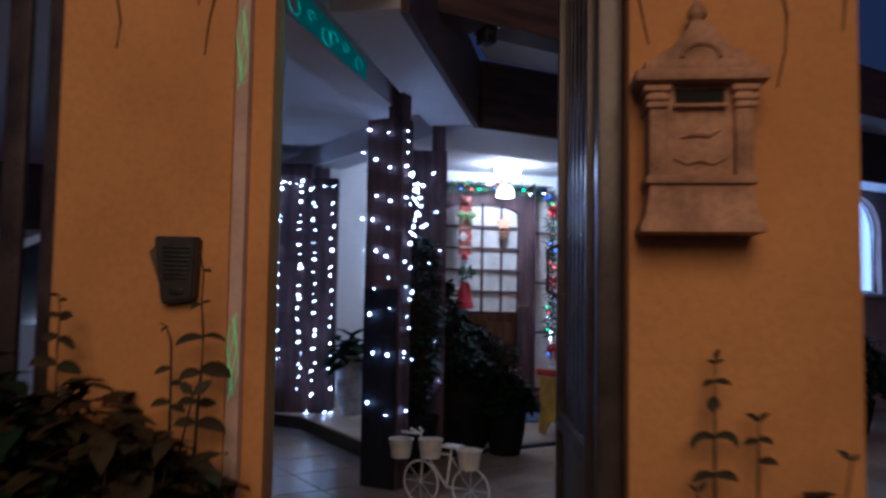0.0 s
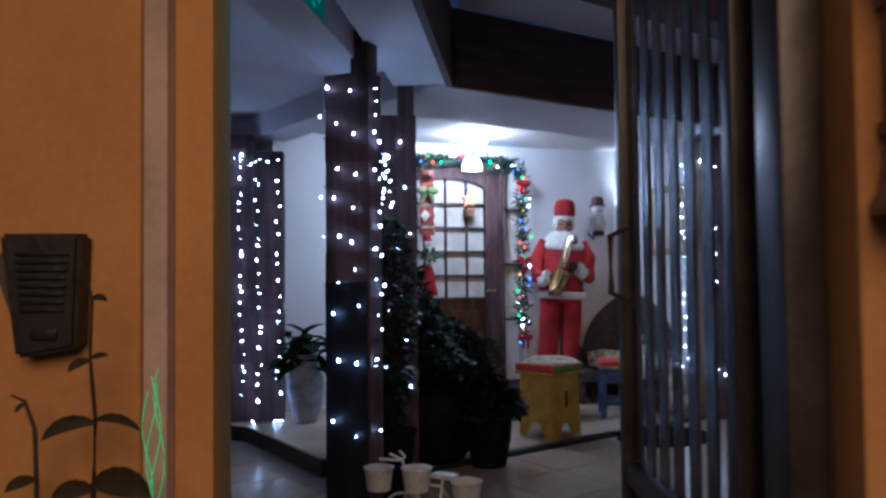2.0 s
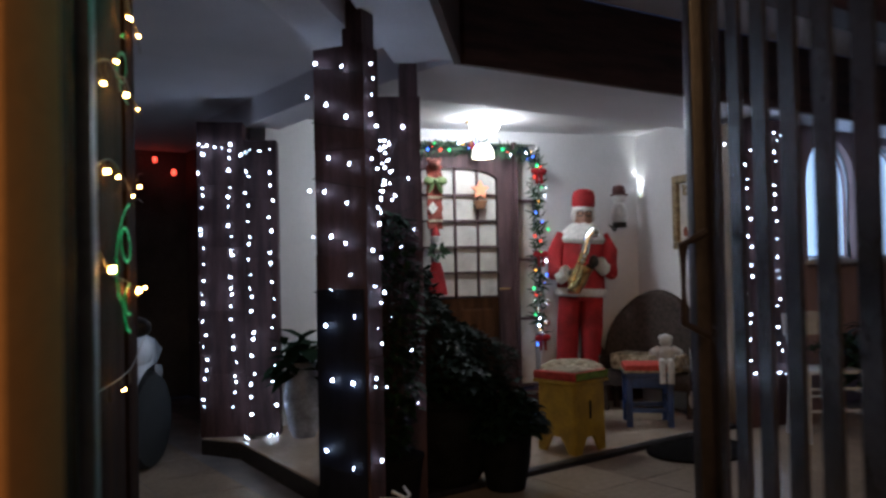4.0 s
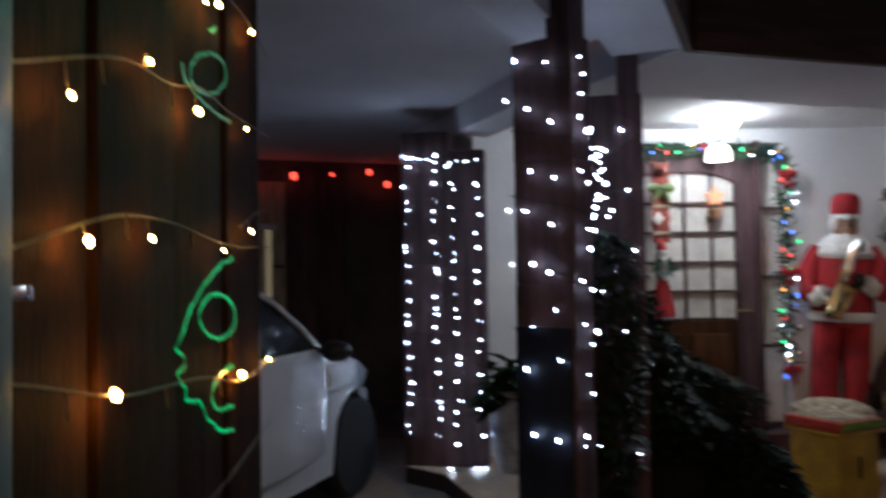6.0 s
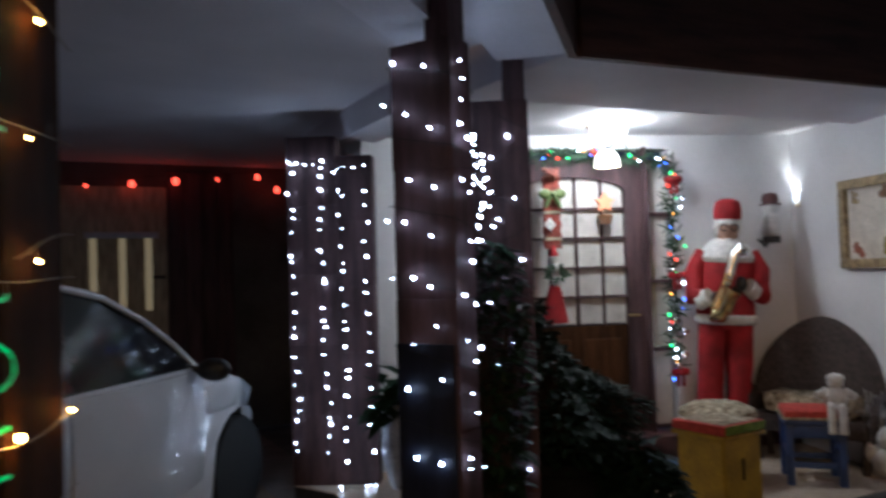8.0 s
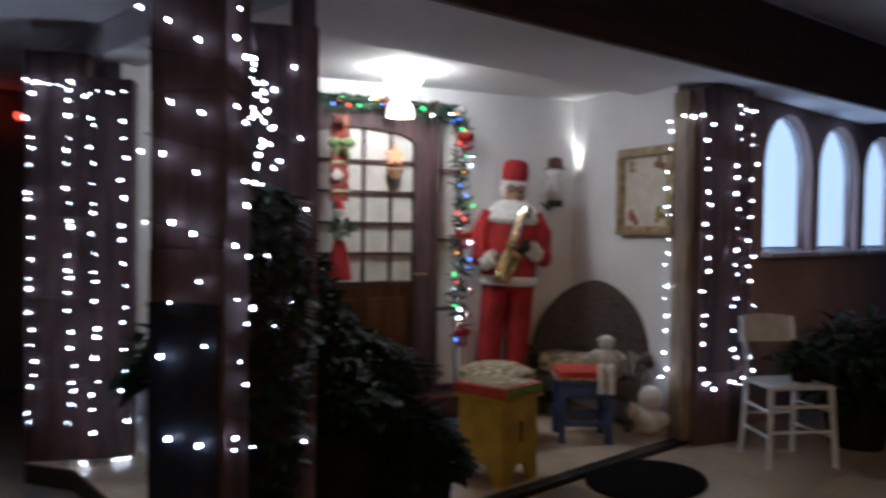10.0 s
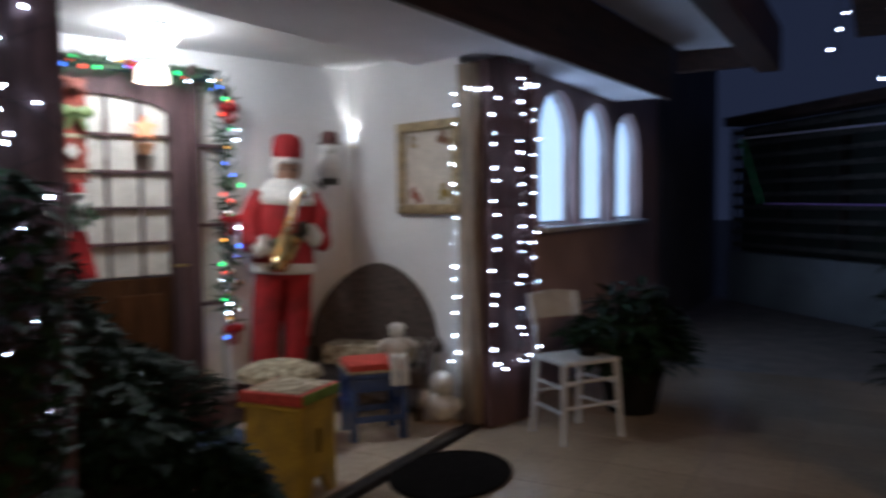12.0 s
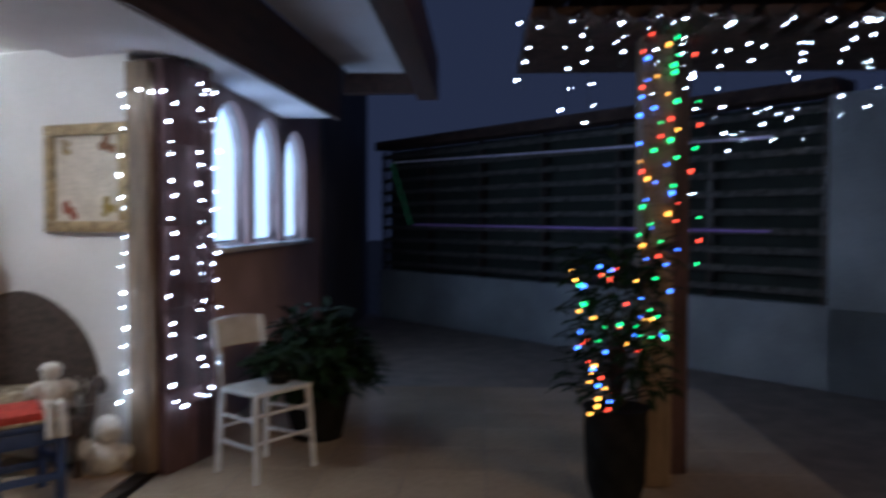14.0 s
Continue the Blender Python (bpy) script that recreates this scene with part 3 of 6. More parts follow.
for x, z in garland_path(14)[1::2]:
    bm = BM()
    for s in (-1, 1):
        ball(bm, (x + s * 0.035, -0.05, z + 0.01), 0.035, (1, 0.5, 0.75), 8, 6)
    ball(bm, (x, -0.06, z), 0.016, u=8, v=6)
    box(bm, (x - 0.02, -0.05, z - 0.05), (0.02, 0.01, 0.08), 0.003)
    box(bm, (x + 0.02, -0.05, z - 0.05), (0.02, 0.01, 0.08), 0.003)
    part("bow", bm, RED, root)
pal = ["red", "green", "blue", "amber", "white", "green"]
gl = []
for i, (x, z) in enumerate(garland_path(78)):
    gl.append(((x + jit(0.08), -0.06 + jit(0.03), z + jit(0.035)), pal[(i * 5 + i // 3) % 6] if z > 0.95 or i % 3 else "white"))
string_lights("multicoloured string lights in the door garland", [[(x, -0.03, z) for x, z in garland_path(40)]], gl, 0.0085, m=HM @ pose(0, -0.07, 0))

for k, (x, z, r) in enumerate(((0.47, 0.93, 0.022), (0.53, 0.86, 0.026), (0.45, 0.80, 0.024), (0.52, 0.70, 0.030), (0.47, 0.62, 0.026), (0.50, 1.50, 0.020), (0.46, 1.28, 0.022))):
    part("bauble", ball(BM(), (x, -0.05, z), r, u=14, v=10), SILVER, garland, "silver bauble")

# hanging cloth runner with a bow and a white patch
root = thing("door_hanging", HM @ pose(-0.40, -0.12, 0), "rust red felt door hanging with a green bow and white patch", "decoration")
bm = BM()
n = 12
edge = [(s2 * (0.058 + 0.006 * math.sin(3.2 * i + s2)), 1.455 + 0.49 * i / n) for s2 in (1, -1) for i in (range(n + 1) if s2 > 0 else range(n, -1, -1))]
slab_xz(bm, edge, -0.012, 0.012)
part("runner", bm, mat("rust_felt", (0.34, 0.07, 0.05), 0.95, vary=0.3, scale=20, bump=0.4), root)
for z in (1.52, 1.70):
    part("stitched_band", box(BM(), (0, -0.013, z), (0.118, 0.006, 0.022), 0.002), FLORAL, root)
bm = BM()
for s2 in (-1, 1):
    ball(bm, (s2 * 0.048, -0.03, 1.825), 0.045, (1.1, 0.5, 0.75), 10, 8)
    tube(bm, [(s2 * 0.01, -0.03, 1.815), (s2 * 0.035, -0.034, 1.77), (s2 * 0.055, -0.03, 1.73)], [0.012, 0.018, 0.010], 6)
ball(bm, (0, -0.04, 1.825), 0.02)
part("bow", bm, mat("green_satin", (0.20, 0.27, 0.10), 0.5, vary=0.35, scale=14), root)
bm = BM()
ball(bm, (0.0, -0.02, 1.955), 0.05, (1.05, 0.8, 0.9))
for s2 in (-1, 1):
    ball(bm, (s2 * 0.042, -0.01, 1.99), 0.02)
ball(bm, (0.0, -0.06, 1.945), 0.02)
part("plush_head", bm, mat("russet_plush", (0.36, 0.12, 0.09), 0.95, vary=0.35, scale=26, bump=0.8, grain=150), root)
part("white_patch", slab_xz(BM(), [(-0.022, 1.571), (0.017, 1.618), (-0.022, 1.665), (-0.061, 1.618)], -0.026, -0.013), FUR, root)
# star ornament hanging on the panes
bm = BM()
n = 10
pts = [((0.075 if i % 2 == 0 else 0.038) * math.sin(2 * math.pi * i / n), (0.075 if i % 2 == 0 else 0.038) * math.cos(2 * math.pi * i / n)) for i in range(n)]
slab_xz(bm, pts, -0.015, 0.015)
root = thing("star_ornament", HM @ pose(0.01, -0.03, 1.77), "lit orange star ornament with a small basket on the door", "ornament")
part("star", bm, glow("orange_lit_star", (0.9, 0.36, 0.2), 0.3), root)
part("basket", lathe(BM(), [(0.035, -0.15), (0.055, -0.09), (0.05, -0.085)], n=12), TERRA, root)

# ---------- pendant lamp ----------
root = thing("pendant_lamp", (4.90, 6.93, 2.01), "white glass dome lamp hanging from the porch ceiling", "lamp")
SHADE = glow("lit_opal_glass", (1.0, 0.93, 0.82), 2.2)
part("shade", lathe(BM(), [(0.082, -0.055), (0.080, -0.02), (0.068, 0.02), (0.04, 0.045), (0.036, 0.042), (0.063, 0.015), (0.075, -0.02), (0.077, -0.055)], n=24), SHADE, root)
part("rod", cyl(BM(), (0.0, 0.14, 0.05), (0.0, 0.14, 0.238), 0.006, n=8), BRASS, root)
part("arm", tube(BM(), [(0, 0.14, 0.055), (0, 0.09, 0.055), (0, 0.03, 0.046)], 0.005, 6), BRASS, root)
part("ceiling_rose", cyl(BM(), (0, 0.14, 0.222), (0, 0.14, 0.239), 0.04, n=16), BRASS, root)

root = thing("ceiling_lamp", (4.94, 6.95, 2.25), "glaring white opal dome lamp on the porch ceiling", "ceiling lamp")
part("base_ring", lathe(BM(), [(0.10, -0.018), (0.115, -0.016), (0.118, 0.0), (0.0, 0.0)], n=28), WHITEPAINT, root)
part("dome", lathe(BM(), [(0.0, -0.115), (0.04, -0.112), (0.075, -0.098), (0.100, -0.072), (0.112, -0.042), (0.112, -0.0185)], n=28), glow("lit_opal_dome", (0.97, 0.97, 1.0), 74), root)

# ---------- wall lamp shaped like a small figure, unlit ---
root = thing("wall_figure_lamp", HM @ pose(1.28, -0.165, 1.455, 0, 0, 0), "silvery figure-shaped wall lamp with a dark base and dull red cap", "wall lamp")
part("body", lathe(BM(), [(0.045, 0.04), (0.068, 0.065), (0.074, 0.11), (0.058, 0.165), (0.040, 0.19), (0.036, 0.205), (0.052, 0.225), (0.056, 0.25), (0.046, 0.272)], (-0.10, 0, 0), 16), mat("brushed_silver_paint", (0.74, 0.73, 0.72), 0.38, metal=0.35, vary=0.2, scale=14), root)
part("base", cyl(BM(), (-0.10, 0, 0.0), (-0.10, 0, 0.045), 0.058, n=14), BLACK, root)
part("cap", lathe(BM(), [(0.072, 0.266), (0.074, 0.274), (0.052, 0.280), (0.056, 0.31), (0.046, 0.345), (0.0, 0.356)], (-0.10, 0, 0), 14), mat("dull_red_cap", (0.10, 0.03, 0.03), 0.6), root)
part("bracket", tube(BM(), [(-0.10, 0.03, 0.02), (-0.10, 0.08, -0.02), (-0.10, 0.163, 0.03)], 0.009, 6), BLACK, root)
root = thing("corner_lamp", HM @ pose(1.449, -0.075, 1.785), "small white cup wall lamp washing the porch corner with light", "wall lamp")
cup = BM()
rows3 = [[cup.verts.new((-r * math.sin(math.pi * i / 12), -r * math.cos(math.pi * i / 12), z)) for i in range(13)] for r, z in ((0.010, -0.062), (0.022, -0.045), (0.029, -0.010), (0.031, 0.034))]
for a, b in zip(rows3, rows3[1:]):
    for i in range(12):
        cup.faces.new((a[i], a[i + 1], b[i + 1], b[i]))
bmesh.ops.solidify(cup, geom=cup.faces, thickness=0.002)
part("cup", cup, WHITEPAINT, root)
part("wall_plate", box(BM(), (-0.002, 0, -0.03), (0.004, 0.05, 0.08), 0.001), BRASS, root)
part("bulb_glass", ball(BM(), (-0.016, 0, -0.014), 0.010, (1, 1, 1.4)), glow("lit_clear_bulb", (1.0, 0.98, 0.95), 1500), root)
part("socket", cyl(BM(), (-0.016, 0, -0.055), (-0.016, 0, -0.028), 0.007, n=12), WHITEPAINT, root)

# ---------- framed picture ----------
root = thing("framed_picture", HM @ pose(1.448, -0.865, 1.548, 0, 0, -90), "gilt framed pale flower painting on the porch wall", "picture")
for x, z, w, h in ((0, 0.255, 0.56, 0.06), (0, -0.255, 0.56, 0.06), (-0.25, 0, 0.06, 0.45), (0.25, 0, 0.06, 0.45)):
    part("frame_rail", box(BM(), (x, -0.025, z), (w, 0.05, h), 0.010), GILT, root)
part("canvas", box(BM(), (0, -0.012, 0), (0.44, 0.012, 0.45)), CANVAS, root)
for x, z, r, c in ((-0.13, -0.16, 0.06, (0.32, 0.10, 0.06)), (0.14, -0.15, 0.055, (0.34, 0.24, 0.06)), (0.13, 0.17, 0.06, (0.26, 0.13, 0.07)), (-0.14, 0.17, 0.045, (0.36, 0.26, 0.14))):
    bm = BM()
    for k in range(9):
        ball(bm, (x + jit(r * 0.7), -0.019, z + jit(r * 0.7)), r * 0.38, (1, 0.08, 1), 8, 5)
    part("painted_flower", bm, mat("petals_%.2f" % x, c, 0.8, vary=0.3, scale=30), root)

# ---------- figure with saxophone ----------


def blend_mesh(name, pieces):
    bm = BM()
    mats = []
    for b, m in pieces:
        me = bpy.data.meshes.new("tmp")
        bmesh.ops.recalc_face_normals(b, faces=b.faces)
        b.to_mesh(me)
        b.free()
        n = len(bm.faces)
        bm.from_mesh(me)
        bpy.data.meshes.remove(me)
        if m not in mats:
            mats.append(m)
        bm.faces.ensure_lookup_table()
        for f in bm.faces[n:]:
            f.material_index = mats.index(m)
            f.smooth = True
    me = bpy.data.meshes.new(name)
    bm.to_mesh(me)
    bm.free()
    for m in mats:
        me.materials.append(m)
    me.set_sharp_from_angle(angle=radians(45))
    return me


def limb(bm, pts, radii, n=12):
    return tube(bm, pts, radii, n)


# small doll hanging on the door, with a red gown and green holly round its neck
gown, trim = BM(), BM()
lathe(gown, [(0.0, 0.945), (0.086, 0.95), (0.088, 0.965), (0.070, 1.06), (0.052, 1.15), (0.035, 1.20), (0.0, 1.21)], n=18, s=(1, 0.6))
lathe(gown, [(0.034, 1.392), (0.036, 1.405), (0.024, 1.44), (0.008, 1.475), (0.0, 1.477)], n=14)
ball(trim, (0, 0, 1.365), 0.034, (1, 0.9, 1.05), 12, 8)
ball(trim, (0, -0.02, 1.325), 0.026, (0.9, 0.7, 1.3), 10, 8)
ball(trim, (0.005, -0.02, 1.232), 0.026, (0.8, 0.7, 1.3), 10, 8)
lathe(trim, [(0.036, 1.385), (0.042, 1.392), (0.036, 1.402)], n=14)
elf = new("hanging_doll", blend_mesh("hanging_doll", [(gown, RED), (trim, FUR)]))
elf.matrix_world = HM @ pose(-0.40, -0.13, 0)
tagged(elf, "small red-gowned doll with a white beard hanging on the door", "doll")
holly = thing("holly_sprig", HM @ pose(-0.40, -0.16, 1.285), "dark green holly sprig pinned below the hanging doll", "decoration")
for k in range(16):
    a = 2.4 * k
    q = 0.02 + 0.0025 * k
    part("leaf", leaf_blade(BM(), (q * math.cos(a), -0.002 * k, 0.6 * q * math.sin(a)), (math.cos(a) * 1.5, -0.3, math.sin(a) * 0.7), (0, -1, 0.2), 0.045 + 0.002 * (k % 7), 0.03, 0.15), GARLAND, holly)

red, white, dark, face = BM(), BM(), BM(), BM()
lathe(red, [(0.20, 0.88), (0.245, 0.94), (0.232, 1.08), (0.245, 1.22), (0.245, 1.33), (0.20, 1.415), (0.10, 1.47), (0.0, 1.48)], n=24, s=(1, 0.62))
for s2 in (-1, 1):
    limb(red, [(s2 * 0.122, -0.01, 0.04), (s2 * 0.120, 0, 0.30), (s2 * 0.116, 0, 0.62), (s2 * 0.105, 0, 0.93)], [0.122, 0.118, 0.112, 0.118], 14)
limb(red, [(-0.19, 0, 1.40), (-0.265, -0.03, 1.26), (-0.275, -0.08, 1.10), (-0.18, -0.19, 1.09)], [0.075, 0.085, 0.078, 0.058])
limb(red, [(0.19, 0, 1.40), (0.265, -0.03, 1.27), (0.265, -0.12, 1.13), (0.15, -0.22, 1.18)], [0.075, 0.088, 0.078, 0.056])
lathe(red, [(0.102, 1.635), (0.116, 1.66), (0.116, 1.72), (0.100, 1.768), (0.055, 1.788), (0.0, 1.792)], n=20)
lathe(white, [(0.242, 0.915), (0.264, 0.93), (0.264, 0.965), (0.242, 0.982)], n=24, s=(1, 0.66))
lathe(white, [(0.09, 1.515), (0.15, 1.485), (0.215, 1.425), (0.243, 1.375), (0.225, 1.345), (0.15, 1.335)], n=24, s=(1, 0.74))
lathe(white, [(0.100, 1.600), (0.112, 1.612), (0.110, 1.640)], n=18)
ball(white, (0, -0.085, 1.455), 0.062, (1.1, 0.6, 0.95))
for s2 in (-1, 1):
    ball(white, (s2 * 0.088, -0.02, 1.575), 0.04, (0.9, 1.1, 1.3))
    tube(dark, [(s2 * 0.042 + 0.028 * math.cos(k * math.pi / 6), -0.105, 1.585 + 0.024 * math.sin(k * math.pi / 6)) for k in range(13)], 0.005, 5)
    ball(dark, (s2 * 0.115, -0.04, 0.06), 0.085, (0.85, 1.4, 0.75))
ball(face, (0, -0.01, 1.56), 0.105, (0.92, 0.92, 1.1))
ball(face, (0, -0.108, 1.555), 0.02, (0.9, 1, 1.1))
cyl(white, (-0.235, -0.135, 1.07), (-0.165, -0.205, 1.11), 0.066, 0.060, 14)
cyl(white, (0.205, -0.175, 1.145), (0.140, -0.225, 1.185), 0.066, 0.060, 14)
ball(dark, (-0.10, -0.24, 1.10), 0.055, (1.1, 0.8, 0.85))
ball(dark, (0.08, -0.25, 1.20), 0.05, (1.0, 0.8, 1.0))
me = blend_mesh("christmas_figure", [(red, RED), (white, FUR), (face, SKIN), (dark, BLACK)])
fig = new("christmas_figure", me)
SM = HM @ pose(0.735, -0.20, 0.005, 0, 3.0, -20) @ Matrix.Diagonal((0.80, 0.84, 0.985, 1))
fig.matrix_world = SM
tagged(fig, "life-size figure in a red suit with white fur trim", "figure")
root = thing("saxophone", SM @ pose(-0.075, 0, 0), "shiny brass saxophone held by the red-suited figure", "saxophone")
bm = tube(BM(), [(0.075, -0.27, 1.32), (0.02, -0.29, 1.16), (-0.05, -0.295, 1.03), (-0.055, -0.32, 0.985), (-0.02, -0.35, 0.985), (0.02, -0.36, 1.05), (0.05, -0.37, 1.13), (0.065, -0.38, 1.17)], [0.036, 0.045, 0.052, 0.056, 0.056, 0.058, 0.066, 0.082], 14)
part("body_tube", bm, BRASS, root)
for i in range(6):
    part("key", cyl(BM(), (-0.03 + 0.016 * i, -0.328, 1.06 + 0.035 * i), (-0.03 + 0.016 * i, -0.338, 1.065 + 0.035 * i), 0.016, n=10), SILVER, root)
part("neck_shine", tube(BM(), [(0.055, -0.278, 1.26), (0.075, -0.272, 1.33), (0.10, -0.265, 1.40), (0.14, -0.26, 1.435), (0.19, -0.25, 1.42)], [0.046, 0.044, 0.042, 0.05, 0.036], 10), SILVER, root, "silver neck")

# ---------- wicker armchair ----------
AM = pose(6.0, 6.43, 0.008, 0, 0, -76)
root = thing("wicker_armchair", AM, "dark wicker armchair with a rounded back and floral cushion", "armchair")
bm = BM()
outer = []
n = 20
for i in range(n + 1):
    a = math.pi * i / n
    outer.append((0.41 * math.copysign(abs(math.cos(a)) ** 1.15, math.cos(a)), 0.40 + 0.52 * math.sin(a)))
inner_depth = lambda x: 0.30 - 0.55 * x * x
verts = []
for rr in (0.0, 0.25, 0.5, 0.75, 1.0):
    verts.append([bm.verts.new((x * rr, inner_depth(x * rr), 0.40 + (z - 0.40) * rr if rr else 0.40)) for x, z in outer])
for a, b in zip(verts, verts[1:]):
    for i in range(n):
        bm.faces.new((a[i], a[i + 1], b[i + 1], b[i]))
bmesh.ops.remove_doubles(bm, verts=bm.verts, dist=0.0005)
bmesh.ops.solidify(bm, geom=bm.faces, thickness=0.03)
part("backrest", bm, WICKER, root)
part("rim", tube(BM(), [(x, inner_depth(x), z) for x, z in outer], 0.024, 8), WICKER, root)
for s in (-1, 1):
    part("armrest", tube(BM(), [(s * 0.43, 0.20, 0.42), (s * 0.44, 0.12, 0.48), (s * 0.42, 0.05, 0.46), (s * 0.40, 0.01, 0.30)], 0.03, 8), WICKER, root)
    part("side_panel", box(BM(), (s * 0.39, 0.13, 0.28), (0.03, 0.22, 0.30), 0.01), WICKER, root)
    for y in (0.05, 0.22):
        part("leg", cyl(BM(), (s * 0.34, y, 0.0), (s * 0.35, y, 0.20), 0.022, 0.028, 10), WICKER, root)
part("seat", box(BM(), (0, 0.14, 0.26), (0.74, 0.26, 0.12), 0.03), WICKER, root)
cush = thing("seat_cushion", AM @ pose(0, 0.12, 0.325), "floral cushion lying on the wicker armchair", "cushion")
part("pad", box(BM(), (0, 0, 0.07), (0.56, 0.24, 0.13), 0.035), FLORAL, cush)
part("piping", tube(BM(), [(0.27, 0.11, 0.07), (-0.27, 0.11, 0.07), (-0.27, -0.11, 0.07), (0.27, -0.11, 0.07), (0.27, 0.11, 0.07)], 0.009, 6), FLORAL, cush)


# ---------- stools ----------
def cube_stool(m, label, wood, w, h, group="painted stools"):
    """A box stool of four boards with cut-out feet."""
    root = thing("box_stool", m, label, "stool", group)
    f = w * 0.2
    for k in range(4):
        o = [(-w / 2, 0), (-w / 2 + f, 0), (-w / 2 + f + 0.05, 0.10), (w / 2 - f - 0.05, 0.10), (w / 2 - f, 0), (w / 2, 0), (w / 2 - 0.012, h), (-w / 2 + 0.012, h)]
        bm = slab_xz(BM(), o, -w / 2, -w / 2 + 0.016)
        bmesh.ops.rotate(bm, verts=bm.verts, cent=(0, 0, 0), matrix=Matrix.Rotation(k * math.pi / 2, 3, "Z"))
        part("side_board", bm, wood, root)
    part("top_board", box(BM(), (0, 0, h + 0.010), (w + 0.04, w + 0.04, 0.02), 0.005), wood, root)
    # No hole is cut: a dark plate gives its shaded inside.
    part("hand_hole", box(BM(), (0.0, -w / 2 - 0.001, h * 0.62), (0.02, 0.004, 0.11), 0.001), BLACKHOLE, root)
    return root


YS = pose(4.835, 6.025, 0.008, 0, 0, 6)
cube_stool(YS, "yellow painted wooden box stool", YELLOW, 0.295, 0.425)
c = thing("stool_cushion", YS @ pose(0, 0, 0.447), "red print cushion tied on the yellow stool", "cushion")
part("pad", box(BM(), (0, 0, 0.026), (0.335, 0.335, 0.052), 0.014), REDCLOTH, c)
part("green_edge", box(BM(), (0, -0.169, 0.028), (0.31, 0.008, 0.045), 0.003), mat("green_print_fabric", (0.20, 0.30, 0.05), 0.9, vary=0.3, scale=20), c)
part("top_print", box(BM(), (0, 0, 0.053), (0.285, 0.285, 0.006), 0.002), FLORAL, c)
BS = pose(5.79, 6.215, 0.008, 0, 0, -43) @ Matrix.Diagonal((0.94, 0.86, 1, 1))
root = thing("wooden_stool", BS, "blue painted wooden stool beside the armchair", "stool", "painted stools")
part("top_board", box(BM(), (0, 0, 0.365), (0.36, 0.36, 0.03), 0.008), BLUEWOOD, root)
for sx in (-1, 1):
    for sy in (-1, 1):
        part("leg", box(BM(), (sx * 0.15, sy * 0.15, 0.175), (0.045, 0.045, 0.35), 0.006), BLUEWOOD, root)
for s in (-1, 1):
    part("stretcher", box(BM(), (0, s * 0.15, 0.12), (0.255, 0.022, 0.035), 0.004), BLUEWOOD, root)
    part("stretcher", box(BM(), (s * 0.15, 0, 0.18), (0.022, 0.255, 0.035), 0.004), BLUEWOOD, root)
    part("apron", box(BM(), (0, s * 0.15, 0.31), (0.255, 0.02, 0.07), 0.003), BLUEWOOD, root)
c = thing("stool_cushion", BS @ pose(0, 0, 0.381), "red print cushion on the blue stool", "cushion")
part("pad", box(BM(), (0, 0, 0.028), (0.36, 0.36, 0.056), 0.022), REDCLOTH, c)
part("fringe", box(BM(), (0, 0, 0.010), (0.38, 0.38, 0.014), 0.004), FLORAL, c)
PM = pose(5.34, 6.52, 0.008, 0, 0, -40)
root = thing("round_stool", PM, "dark wooden stool with a frilled floral cushion", "stool")
part("seat", cyl(BM(), (0, 0, 0.34), (0, 0, 0.38), 0.20, n=24), DARKWOOD, root)
for k in range(4):
    a = math.pi / 4 + k * math.pi / 2
    part("leg", cyl(BM(), (0.17 * math.cos(a), 0.17 * math.sin(a), 0), (0.13 * math.cos(a), 0.13 * math.sin(a), 0.34), 0.018, 0.022, 10), DARKWOOD, root)
part("ring", tube(BM(), [(0.15 * math.cos(a * math.pi / 8), 0.15 * math.sin(a * math.pi / 8), 0.15) for a in range(17)], 0.011, 6), DARKWOOD, root)
bm = BM()
lathe(bm, [(0.0, 0.38), (0.18, 0.382), (0.235, 0.40), (0.225, 0.43), (0.15, 0.465), (0.0, 0.475)], n=28)
for v in bm.verts:
    r = math.hypot(v.co.x, v.co.y)
    if r > 0.1:
        v.co.z += 0.012 * math.sin(14 * math.atan2(v.co.y, v.co.x))
c = thing("frilled_cushion", PM, "frilled floral cushion on the round stool", "cushion")
part("pad", bm, FLORAL, c)

# plush doll on the blue stool
bm = BM()
ball(bm, (0, 0, 0.205), 0.056, (1.05, 1, 1))
lathe(bm, [(0.03, 0.228), (0.070, 0.232), (0.066, 0.242), (0.052, 0.262), (0.0, 0.278)], n=14)
ball(bm, (0.02, -0.05, 0.205), 0.018)
ball(bm, (0, 0, 0.085), 0.085, (1.05, 0.8, 1.05))
for s in (-1, 1):
    tube(bm, [(s * 0.06, 0, 0.135), (s * 0.105, -0.02, 0.115), (s * 0.135, -0.05, 0.105)], [0.036, 0.035, 0.026], 8)
    tube(bm, [(s * 0.035, -0.03, 0.03), (s * 0.036, -0.10, 0.02), (s * 0.036, -0.125, -0.08), (s * 0.036, -0.13, -0.17)], [0.036, 0.034, 0.03, 0.032], 8)
doll = new("plush_doll", mesh_of("plush_doll", bm, FUR))
doll.matrix_world = BS @ Matrix.Diagonal((1.064, 1.163, 1, 1)) @ pose(0.125, -0.075, 0.440, 0, 0, -6) @ Matrix.Scale(0.76, 4)
tagged(doll, "white plush doll sitting on the blue stool", "doll")

# white plush beside the pilaster with a leafy ornament
bm = BM()
ball(bm, (0, 0, 0.10), 0.10, (1.0, 0.8, 0.9))
ball(bm, (0.02, -0.02, 0.25), 0.075)
ball(bm, (-0.09, 0.0, 0.15), 0.05, (1, 1, 1.4))
